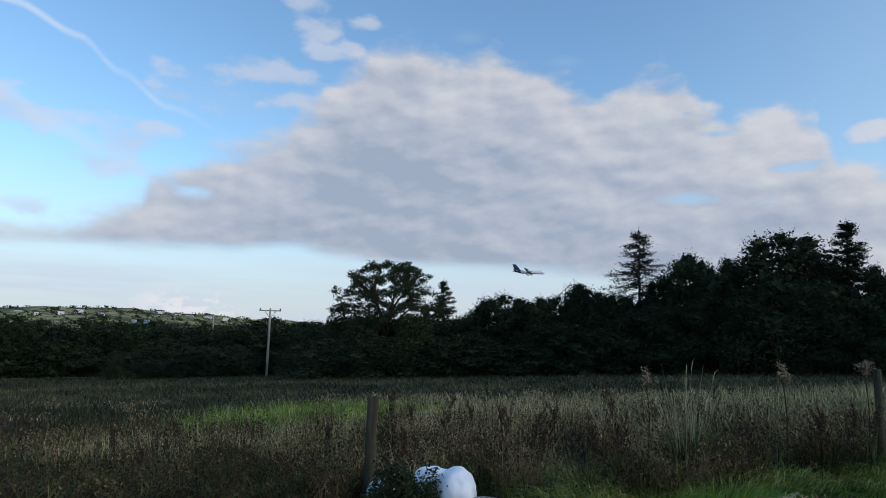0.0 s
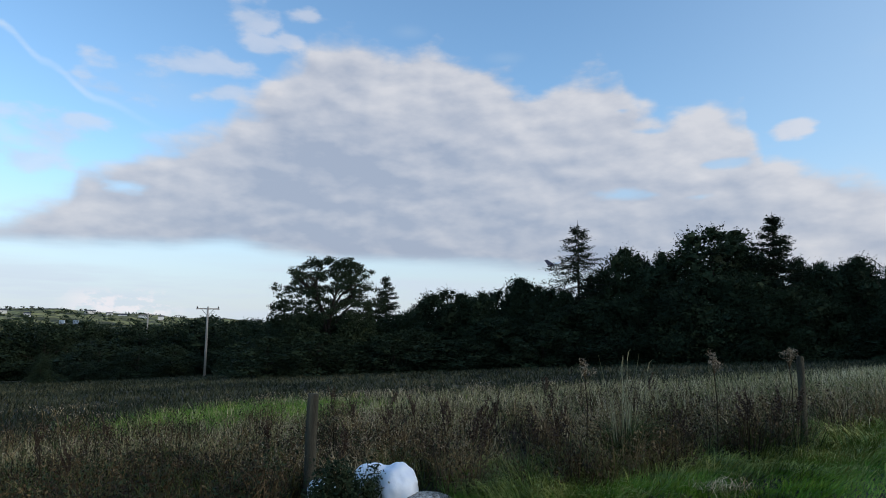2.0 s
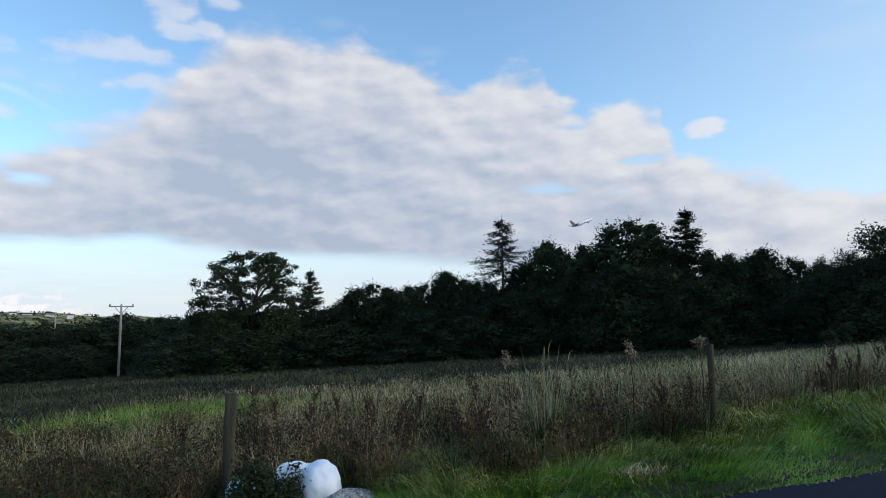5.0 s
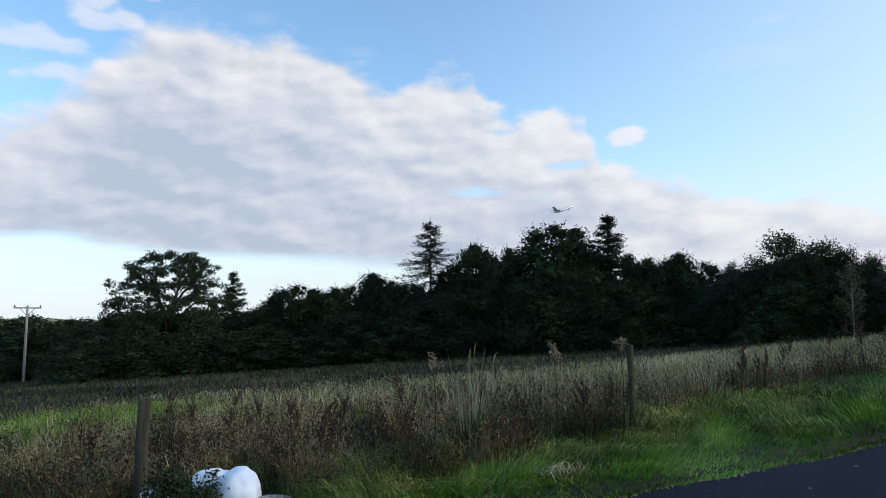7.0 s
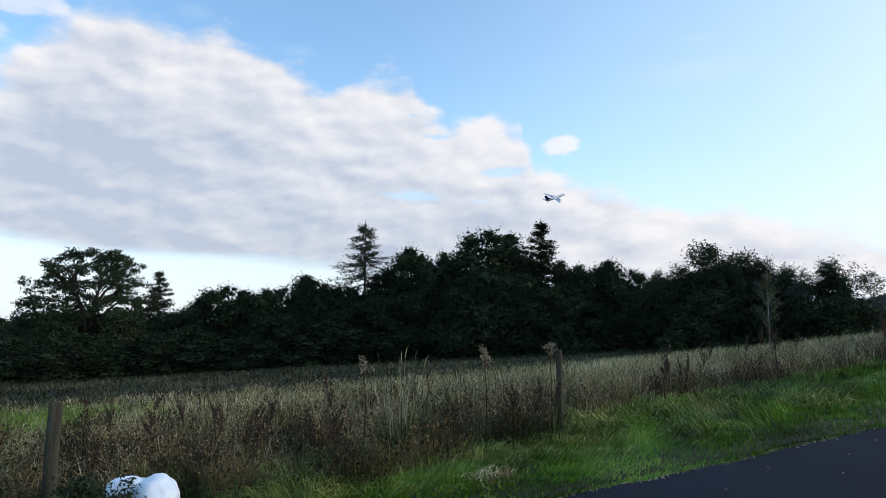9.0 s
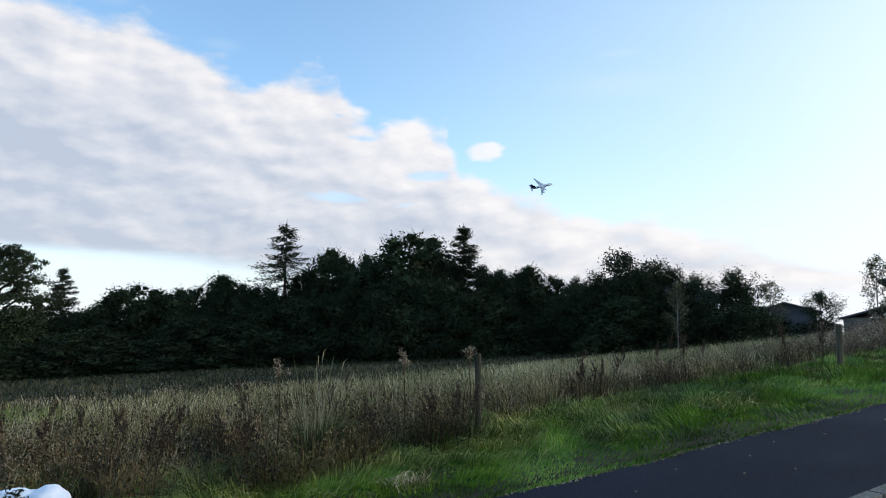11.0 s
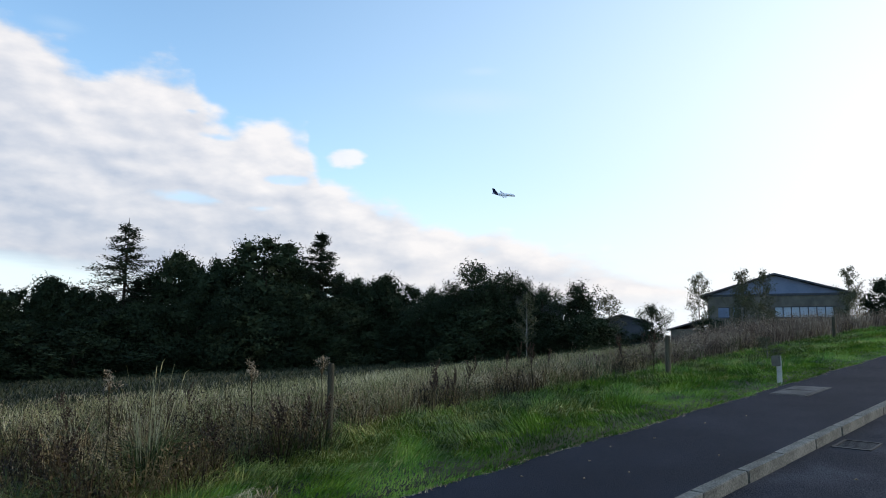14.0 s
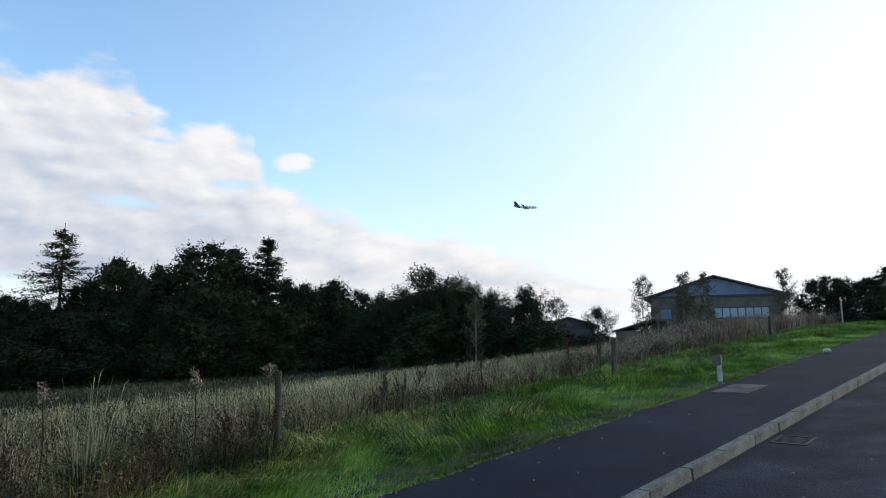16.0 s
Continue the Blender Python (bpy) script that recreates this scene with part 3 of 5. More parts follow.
h = ((0.28 + 0.5 * RNG.uniform(0, 1, len(cx)) * (0.4 + 0.8 * patch(cx, cy, 1.2, 4.0))) * (1.0 - 0.55 * smooth(10.5, 16, cy)))[k] * RNG.uniform(0.5, 1.1, len(x))
ok = y > weed_line(x) + 0.05
x, y, h, a = x[ok], y[ok], h[ok], a[ok]
stuff("dry_grass", blades(x, y, h, 0.0045 + 0.0008 * y, RNG.uniform(0.15, 1.1, len(x)), STRAW, "dry_grass", lean=a), "tall pale dry grass gone to seed across the field", "grass")
n = 45000
k = RNG.integers(0, len(x), n)
zz = ground(x[k], y[k]) + h[k] * RNG.uniform(0.75, 1.08, n)
stuff("grass_seed_heads", tufts(x[k] + RNG.normal(0, 0.12, n), y[k] + RNG.normal(0, 0.12, n), zz, 0.006 + 0.0012 * y[k] * RNG.uniform(0.5, 1.3, n), SEED, "grass_seed_heads", 0.35), "pale feathery grass seed heads", "grass")

# pale seeded grass further out
n = 120000
x, y = scatter(n, 10.5, 27, power=1.0, right=3.5)
keep = RNG.uniform(0, 1, n) < smooth(-9, -2, x - 0.2 * (y - 12)) * (1 - 0.9 * smooth(18, 27, y)) * (1 - 0.4 * smooth(14, 30, x)) * (0.35 + 0.65 * patch(x, y, 0.6, 6.0))
x, y = x[keep], y[keep]
stuff("pale_field_grass", blades(x, y, RNG.uniform(0.25, 0.62, len(x)) * (1 - 0.3 * smooth(14, 22, y)), 0.006 + 0.0011 * y, RNG.uniform(0.1, 0.8, len(x)), PALEFIELD, "pale_field_grass", spear=True), "pale green and straw seeded grass of the field", "grass")

# tall dry weeds along the fence further up the road
n = 1500
cx = 17 + 31 * RNG.uniform(0, 1, n) ** 1.2
cy = weed_line(cx) + 0.2 + RNG.uniform(0, 1, n) ** 1.3 * (1.2 + 0.10 * cx)
x, y, k, a = clumps(cx, cy, 22, 0.16, 0.2)
h = (RNG.uniform(0.45, 1.05, n) * (0.45 + 0.75 * smooth(17, 30, cx)))[k] * RNG.uniform(0.5, 1.1, len(x))
stuff("tall_dry_weeds", blades(x, y, h, 0.012 + 0.0005 * x, RNG.uniform(0.05, 0.4, len(x)), PINKWEED, "tall_dry_weeds", lean=a, spear=True), "tall dry pinkish-brown weeds along the fence up the road", "weeds")
m = 46000
j = RNG.integers(0, len(x), m)
stuff("dry_weed_heads", tufts(x[j] + RNG.normal(0, 0.06, m), y[j] + RNG.normal(0, 0.06, m), ground(x[j], y[j]) + h[j] * RNG.uniform(0.6, 1.05, m), RNG.uniform(0.012, 0.036, m), PINKWEED, "dry_weed_heads", 0.5), "dull pinkish-brown seed heads of tall weeds", "weeds")

# a greener hollow in the field
n = 16000
x, y = RNG.normal(-2.6, 1.5, n), RNG.normal(17.5, 2.2, n)
stuff("green_patch", blades(x, y, RNG.uniform(0.2, 0.5, n), 0.02 + 0 * x, RNG.uniform(0.3, 1.0, n), VERGE, "green_patch", spear=True), "patch of fresh green grass in the field", "grass")

# the far field
n = 170000
x, y = scatter(n, 10, 85, power=0.75, right=3.0, xmax=95)
h = RNG.uniform(0.10, 0.34, n) * np.where(y < 25, 1.3, 1.0)
stuff("field_grass", blades(x, y, h, 0.008 + 0.0022 * y, RNG.uniform(0.2, 1.0, n), FIELD, "field_grass", spear=True), "dull green and straw rough grass of the far field", "grass")


n = 2600
x = 1.5 + 40 * RNG.uniform(0, 1, n) ** 1.4
y = EDGE + 0.05 + ragged_edge(x) + RNG.normal(-0.01, 0.025, n)
stuff("edge_debris", tufts(x, y, pave_height(x, y) + 0.008, RNG.uniform(0.006, 0.022, n), SEED, "edge_debris", 0.3), "pale dry clippings along the pavement edge", "clippings")
n = 120
x, y = RNG.normal(3.15, 0.16, n), RNG.normal(5.72, 0.09, n)
stuff("straw_heap", blades(x, y, RNG.uniform(0.1, 0.25, n), 0.008 + 0 * x, RNG.uniform(1.0, 2.2, n), STRAW, "straw_heap"), "small heap of pale cut grass on the verge", "grass")


def dock_plant(seed):
    """A dead dock: dark stem, side branches, clustered rusty seeds."""
    rg = random.Random(seed)
    bm = bmesh.new()
    top = rg.uniform(0.75, 1.1)
    stem = [(0, 0, 0), (0.02 * rg.uniform(-1, 1), 0.02, top * 0.5), (rg.uniform(-0.08, 0.08), rg.uniform(-0.08, 0.08), top)]
    tube(bm, stem, [0.007, 0.005, 0.002], 5)
    ends = []
    for i in range(9):
        u = rg.uniform(0.35, 0.9)
        a, l = rg.uniform(0, 6.28), rg.uniform(0.12, 0.3)
        p = Vector(stem[1]).lerp(Vector(stem[2]), (u - 0.35) / 0.65)
        q = p + Vector((math.cos(a) * l * 0.4, math.sin(a) * l * 0.4, l))
        tube(bm, [p, q], [0.004, 0.002], 4)
        ends.append((p, q))
    ends.append((Vector(stem[1]), Vector(stem[2])))
    sb = bmesh.new()
    for p, q in ends:
        for j in range(26):
            c = p.lerp(q, rg.uniform(0.25, 1.0)) + Vector([rg.gauss(0, 0.012) for _ in range(3)])
            d = Vector([rg.gauss(0, 1) for _ in range(3)]).normalized() * rg.uniform(0.008, 0.016)
            e = d.cross(Vector([rg.gauss(0, 1) for _ in range(3)])).normalized() * d.length
            sb.faces.new([sb.verts.new(c + v) for v in (-d, -e, d, e)])
    return bm, sb


def weed(x, y, seed, s=1.0, pale=False):
    t = thing("dead_dock", pose(x, y, gz(x, y) - 0.03, 0, 0, seed * 77), "dead dock plant with dark rusty seed spikes" if not pale else "withered thistle with pale fluffy seed heads", "weed", "dead docks in the field" if not pale else "withered thistles")
    t.scale = (s, s, s)
    bm, sb = dock_plant(seed)
    part("stem", bm, RUST, t)
    tagged(part("seed_spike", sb, SEED if pale else DOCK, t), kind="stuff")
    return t


WEEDS = [weed(x, y, i, 0.85) for i, (x, y) in enumerate([(-3.6, 8.3), (-0.2, 7.75), (0.35, 9.2), (1.9, 9.6)])]
for x, y in ((8.2, 8.5), (8.6, 8.75), (8.4, 9.0), (-3.2, 8.0), (1.3, 8.0), (1.55, 8.3), (4.1, 6.95), (4.55, 7.05), (4.35, 7.3), (3.45, 7.05), (2.0, 6.9), (1.2, 7.0), (4.9, 7.2)):
    copy_thing(WEEDS[1], pose(x, y, gz(x, y) - 0.03, 3, -4, x * 90))
for i in range(26):
    y = RNG.uniform(7.8, 13)
    x = RNG.uniform(-0.6 * y, 1.9 * y)
    copy_thing(WEEDS[i % 4], pose(x, y, gz(x, y) - 0.03, RNG.uniform(-6, 6), RNG.uniform(-6, 6), RNG.uniform(0, 360)))


def thistle(x, y, top, seed):
    """A tall stalk with a ragged pale head."""
    rg = random.Random(seed)
    z = gz(x, y)
    t = thing("thistle", pose(x, y, z - 0.03), "withered thistle stalk with a pale fluffy head", "weed", "thistles by the fence")
    hgt = top - z
    bm = tube(bmesh.new(), [(0, 0, 0), (0.03, 0.02, hgt * 0.6), (-0.02, 0, hgt)], [0.008, 0.006, 0.004], 5)
    sb = bmesh.new()
    for k in range(7):
        a = rg.uniform(0, 6.28)
        q = Vector((math.cos(a) * 0.11 * rg.random(), math.sin(a) * 0.11 * rg.random(), hgt + rg.uniform(-0.12, 0.05)))
        tube(bm, [(0, 0, hgt * 0.85), q], [0.004, 0.003], 4)
        for j in range(34):
            c = q + Vector([rg.gauss(0, 0.022) for _ in range(3)])
            d = Vector([rg.gauss(0, 1) for _ in range(3)]).normalized() * rg.uniform(0.006, 0.017)
            e = d.cross(Vector([rg.gauss(0, 1) for _ in range(3)])).normalized() * d.length * 0.4
            sb.faces.new([sb.verts.new(c + v) for v in (-d, -e, d, e)])
    part("stalk", bm, RUST, t)
    tagged(part("seed_head", sb, SEED, t), kind="stuff")


EYE = 1.618
thistle(3.83, 7.03, EYE - 0.20, 1)
thistle(2.55, 7.6, EYE - 0.30, 2)
thistle(5.05, 7.5, EYE - 0.17, 3)


def tall_clump(x, y, n, height, seed):
    """A big tussock of upright pale stalks with drooping plumes."""
    rg = np.random.default_rng(seed)
    t = thing("tall_grass_clump", pose(x, y, gz(x, y) - 0.02), "tall upright clump of pale straw grass with arching stalks", "grass clump")
    bm = bmesh.new()
    for i in range(n):
        a, l, o = rg.uniform(0, 6.28), height * rg.uniform(0.5, 1.0), rg.uniform(0.03, 0.34)
        c, s = math.cos(a), math.sin(a)
        b = Vector((0.12 * c * rg.random(), 0.12 * s * rg.random(), 0))
        tube(bm, [b, b + Vector((c * o * 0.35 * l, s * o * 0.35 * l, l * 0.55)), b + Vector((c * o * l, s * o * l, l))], [0.0042, 0.0038, 0.0018], 3, False)
        if i % 3 == 0:
            q = b + Vector((c * o * l, s * o * l, l))
            tube(bm, [q, q + Vector((c * 0.03, s * 0.03, 0.09)), q + Vector((c * 0.09, s * 0.09, 0.13))], [0.003, 0.004, 0.001], 4, False)
    tagged(part("stalk", bm, CLUMP, t), kind="stuff")
    bm = bmesh.new()
    for i in range(n * 9):
        a, l, o = rg.uniform(0, 6.28), height * rg.uniform(0.25, 0.6), rg.uniform(0.2, 0.9)
        c, s = math.cos(a), math.sin(a)
        b = Vector((0.14 * c * rg.random(), 0.14 * s * rg.random(), 0))
        tube(bm, [b, b + Vector((c * o * 0.4 * l, s * o * 0.4 * l, l * 0.7)), b + Vector((c * o * l, s * o * l, l * (1 - 0.35 * o)))], [0.004, 0.0035, 0.001], 3, False)
    tagged(part("basal_leaf", bm, LONG_GREEN, t, "dull green arching leaves"), kind="stuff")


tall_clump(2.84, 7.2, 20, 1.32, 3)
tall_clump(3.05, 7.4, 9, 1.22, 5)

# ---- fence posts ----


def fence_post(x, y, top, r, lean, seed):
    z = gz(x, y)
    rg = random.Random(seed)
    t = thing("fence_post", pose(x, y, z - 0.15, lean[0], lean[1], seed * 50), "round weathered grey-brown timber fence post standing in long grass", "fence post", "posts of the field fence")
    hgt = top - z + 0.15
    bm = bmesh.new()
    tube(bm, [(0, 0, 0), (0.004, 0, hgt * 0.3), (-0.003, 0.003, hgt * 0.65), (0, 0, hgt - 0.02), (0, 0, hgt)], [r * 1.03, r, r * 0.98, r * 0.97, r * 0.86], 14)
    for v in bm.verts:
        v.co += Vector((rg.gauss(0, 0.0018), rg.gauss(0, 0.0018), 0))
    part("post", bm, POSTWOOD, t, shade=True)
    for h in (0.35, 0.7):
        st = tube(bmesh.new(), [(r + 0.001, -0.012, hgt * h), (r + 0.008, 0, hgt * h), (r + 0.001, 0.012, hgt * h)], [0.002] * 3, 5)
        part("wire_staple", st, DARKMETAL, t)


fence_post(-0.56, 7.5, EYE - 0.66, 0.062, (0.0, 1.5), 1)
fence_post(5.19, 7.5, EYE - 0.235, 0.041, (0, 0.3), 2)
fence_post(13.75, 7.44, 1.89, 0.06, (0, 0), 3)
fence_post(27.5, 8.3, EYE + 1.2, 0.06, (0, 1), 4)

# ---- marker post ----
mx, my = 13.3, 5.05
mz = gz(mx, my)
t = thing("marker_post", pose(mx, my, mz - 0.04, 0, 0, -69), "short pale concrete marker post with a worn plate on top", "marker post")
t.scale = (0.68, 0.68, 0.68)
part("post", slab((0.13, 0.11, 0.78), (0.05, 0, 0.39), 0.014), PALESTONE, t)
part("plate", slab((0.22, 0.05, 0.28), (-0.02, -0.082, 0.64), 0.014), STONEWALL, t, "weathered brownish plate")
for dz in (0.52, 0.72):
    part("bolt", slab((0.025, 0.015, 0.025), (0.05, -0.112, dz), 0.004), DARKMETAL, t)

# ---- white plastic sacks ----


def sack(bm, c, r, seed):
    """A lumpy, creased bag."""
    ret = bmesh.ops.create_icosphere(bm, subdivisions=4, radius=1.0)["verts"]
    o = Vector((seed * 3.1, 0, 0))
    for v in ret:
        n = v.co.normalized()
        k = 1 + 0.16 * noise.noise(n * 1.3 + o) + 0.05 * noise.noise(n * 4 + o) - 0.05 * abs(noise.noise(n * 2.6 + o * 2)) + 0.012 * noise.noise(n * 11 + o)
        q = Vector((n.x * r[0], n.y * r[1], max(n.z, -0.75) * r[2])) * k
        v.co = q + Vector(c)


bx, by = 0.28, 6.85
bz = gz(bx, by)
t = thing("plastic_sack", pose(bx, by, bz), "bulging white plastic sack dumped in the weeds", "sack", "dumped sacks")
bm = bmesh.new()
sack(bm, (0.06, -0.05, 0.17), (0.22, 0.22, 0.23), 1.0)
part("bulge", bm, WHITEBAG, t, shade=True)
bm = bmesh.new()
sack(bm, (-0.14, 0.08, 0.19), (0.24, 0.2, 0.19), 2.0)
part("slumped_side", bm, WHITEBAG, t, shade=True)
t = thing("plastic_sack", pose(-0.40, 7.15, gz(-0.40, 7.15)), "small white plastic sack half hidden by weeds", "sack", "dumped sacks")
bm = bmesh.new()
sack(bm, (0, 0, 0.12), (0.15, 0.14, 0.15), 4.0)
part("bulge", bm, WHITEBAG, t, shade=True)
t = thing("torn_sack", pose(0.62, 6.6, gz(0.62, 6.6)), "torn speckled pale sack slumped on the grass", "sack", "dumped sacks")
bm = bmesh.new()
sack(bm, (0, 0, 0.03), (0.24, 0.2, 0.07), 6.0)
part("heap", bm, RUBBLE, t, shade=True)

# weeds hanging over the sacks
n = 46
cx, cy = RNG.uniform(-0.5, 0.12, n), RNG.normal(6.6, 0.06, n)
tall = RNG.uniform(0.25, 0.52, n)
stuff("nettle_stems", blades(cx, cy, tall, 0.008 + 0 * cx, RNG.uniform(0.1, 0.6, n), RUST, "nettle_stems"), "thin dark stems of weeds over the dumped sacks", "weeds")
k = np.repeat(np.arange(n), 90)
m = len(k)
u = RNG.uniform(0.1, 1.0, m)
stuff("nettle_leaves", tufts(cx[k] + RNG.normal(0, 0.045, m), cy[k] + RNG.normal(0, 0.045, m), ground(cx[k], cy[k]) + tall[k] * u, RNG.uniform(0.01, 0.028, m), LEAF, "nettle_leaves", 0.5), "dark leafy weeds growing over the dumped sacks", "weeds")

# ---- trees ----


def leaf_mesh(name, centres, sizes, mat, flat=0.6):
    c = np.asarray(centres)
    return tufts(c[:, 0], c[:, 1], c[:, 2], np.asarray(sizes), mat, name, flat)


def lobed_crown(n_leaf, lobes, leaf, rg):
    """Leaves on and in a set of overlapping rounded lobes (x, y, z, r)."""
    lobes = np.asarray(lobes)
    w = lobes[:, 3] ** 2
    k = rg.choice(len(lobes), n_leaf, p=w / w.sum())
    d = rg.normal(size=(n_leaf, 3))
    d /= np.linalg.norm(d, axis=1, keepdims=True)
    r = lobes[k, 3] * (0.55 + 0.5 * rg.uniform(0, 1, n_leaf) ** 0.6) * (1 + 0.18 * np.sin(d[:, 0] * 7 + k) * np.sin(d[:, 2] * 9 + k * 2))
    c = lobes[k, :3] + d * r[:, None] * [1, 1, 0.85]
    c[:, 2] = np.maximum(c[:, 2], 0.005)
    return c, leaf * rg.uniform(0.5, 1.3, n_leaf)


def limbs(points, r0, rg, foot=0.0):
    """A trunk with limbs to the given points."""
    bm = bmesh.new()
    h = max(p[2] for p in points)
    tube(bm, [(0, 0, -foot), (0.006, 0, h * 0.35), (0, 0.006, h * 0.7), (0, 0, h * 0.97)], [r0, r0 * 0.75, r0 * 0.4, r0 * 0.08], 8)
    for p in points:
        p = Vector(p)
        u = max(0.12, p.z * rg.uniform(0.45, 0.7))
        s = Vector((0, 0, u))
        m = s.lerp(p, 0.5) + Vector((0, 0, -0.02 + 0.05 * rg.random()))
        tube(bm, [s, m, p], [r0 * 0.35, r0 * 0.2, r0 * 0.05], 5)
    return bm


# each kind is one unit tall and about one unit wide; plant() sizes it
KINDS = {}


def kind_round(name, seed, leaves=20000, leaf=0.0095, low=0.05, pointed=0.0, spread=0.36):
    rg = np.random.default_rng(seed)
    lobes = []
    for i in range(30):
        z = low + (0.88 - low) * (i + 0.5) / 30
        u = (z - low) / (0.9 - low)
        env = spread * (np.sin(np.pi * min(1, 0.28 + 0.62 * u)) ** 0.8) * (1 - pointed * u)
        a = i * 2.4 + rg.uniform(-0.5, 0.5)
        r = rg.uniform(0.09, 0.16) * (1.15 - 0.45 * u)
        lobes.append((env * math.cos(a) * rg.uniform(0.55, 1.05), env * math.sin(a) * rg.uniform(0.55, 1.05), z, r))
    lobes += [(rg.uniform(-0.05, 0.05), rg.uniform(-0.05, 0.05), low + (0.78 - low) * q / 6, spread * 0.52 * (1 - pointed * q / 9)) for q in range(7)]
    lobes.append((0.02, 0, 0.90, 0.09))
    c, s = lobed_crown(leaves, lobes, leaf, rg)
    # twigs that break the outline
    tw = leaves // 70
    k = rg.integers(0, len(lobes), tw)
    L = np.repeat(np.asarray(lobes)[k], 9, axis=0)
    d = rg.normal(size=(tw, 3)) * [1, 1, 0.5] + [0, 0, 0.9]
    d = np.repeat(d / np.linalg.norm(d, axis=1, keepdims=True), 9, axis=0)
    m = len(d)
    step = np.tile(np.linspace(0.0, 0.42, 9), tw)
    c2 = L[:, :3] + d * (L[:, 3] * 0.85 + step * 0.11)[:, None] + rg.normal(0, 0.004, (m, 3))
    c, s = np.concatenate([c, c2]), np.concatenate([s, leaf * 0.6 * rg.uniform(0.5, 1.2, m)])
    # larger leaves inside the lobes, added to block light through the crown
    m = leaves // 12
    k = rg.integers(0, len(lobes), m)
    L = np.asarray(lobes)[k]
    d = rg.normal(size=(m, 3))
    d /= np.linalg.norm(d, axis=1, keepdims=True)
    c3 = L[:, :3] + d * (L[:, 3] * 0.62 * rg.uniform(0, 1, m) ** 0.5)[:, None]
    c3[:, 2] = np.maximum(c3[:, 2], 0.01)
    c, s = np.concatenate([c, c3]), np.concatenate([s, 0.034 * rg.uniform(0.6, 1.2, m)])
    KINDS[name] = (limbs([l[:3] for l in lobes[::3]], 0.022, rg, 0.03), leaf_mesh(name, c, s, LEAF), BARK)


def kind_oak(name, seed):
    """An open crown: bare limbs below, separate flat plates of leaf above."""
    rg = np.random.default_rng(seed)
    plates = []
    for i in range(300):
        u = rg.uniform(0, 1)
        z = 0.42 + 0.53 * u
        env = 0.46 * math.sqrt(max(0.05, 1 - ((z - 0.60) / 0.40) ** 2))
        a, q = rg.uniform(0, 6.28), rg.uniform(0.3, 1.0)
        plates.append((env * q * math.cos(a), env * q * math.sin(a), z, rg.uniform(0.028, 0.052)))
    P = np.asarray(plates)
    n = 27000
    k = rg.integers(0, len(P), n)
    d = rg.normal(size=(n, 3))
    d /= np.linalg.norm(d, axis=1, keepdims=True)
    c = P[k, :3] + d * (P[k, 3] * rg.uniform(0.2, 1.05, n))[:, None] * [1.25, 1.25, 0.7]
    s = 0.0085 * rg.uniform(0.5, 1.3, n)
    low, s2 = lobed_crown(18000, [(0.34 * math.cos(a), 0.34 * math.sin(a), z, 0.15) for a, z in [(i * 1.3, 0.10 + 0.032 * i) for i in range(13)]], 0.010, rg)
    bm = bmesh.new()
    tube(bm, [(0, 0, -0.03), (0.01, 0, 0.25), (0, 0.01, 0.5)], [0.030, 0.024, 0.016], 8)
    for i in range(9):
        a = i * 0.7 + rg.uniform(-0.2, 0.2)
        e = Vector((0.25 * math.cos(a), 0.25 * math.sin(a), rg.uniform(0.62, 0.8)))
        st = Vector((0, 0, rg.uniform(0.25, 0.5)))
        m = st.lerp(e, 0.5) + Vector((0, 0, 0.04))
        tube(bm, [st, m, e], [0.013, 0.009, 0.005], 6)
        near = P[np.argsort(np.linalg.norm(P[:, :3] - np.array(e), axis=1))[:11]]
        for p in near:
            tube(bm, [m.lerp(e, rg.uniform(0.3, 1)), e.lerp(Vector(p[:3]), 0.5) + Vector((0, 0, 0.015)), p[:3]], [0.005, 0.0035, 0.0015], 4, False)
    KINDS[name] = (bm, leaf_mesh(name, np.concatenate([c, low]), np.concatenate([s, s2]), LEAF), BARK)


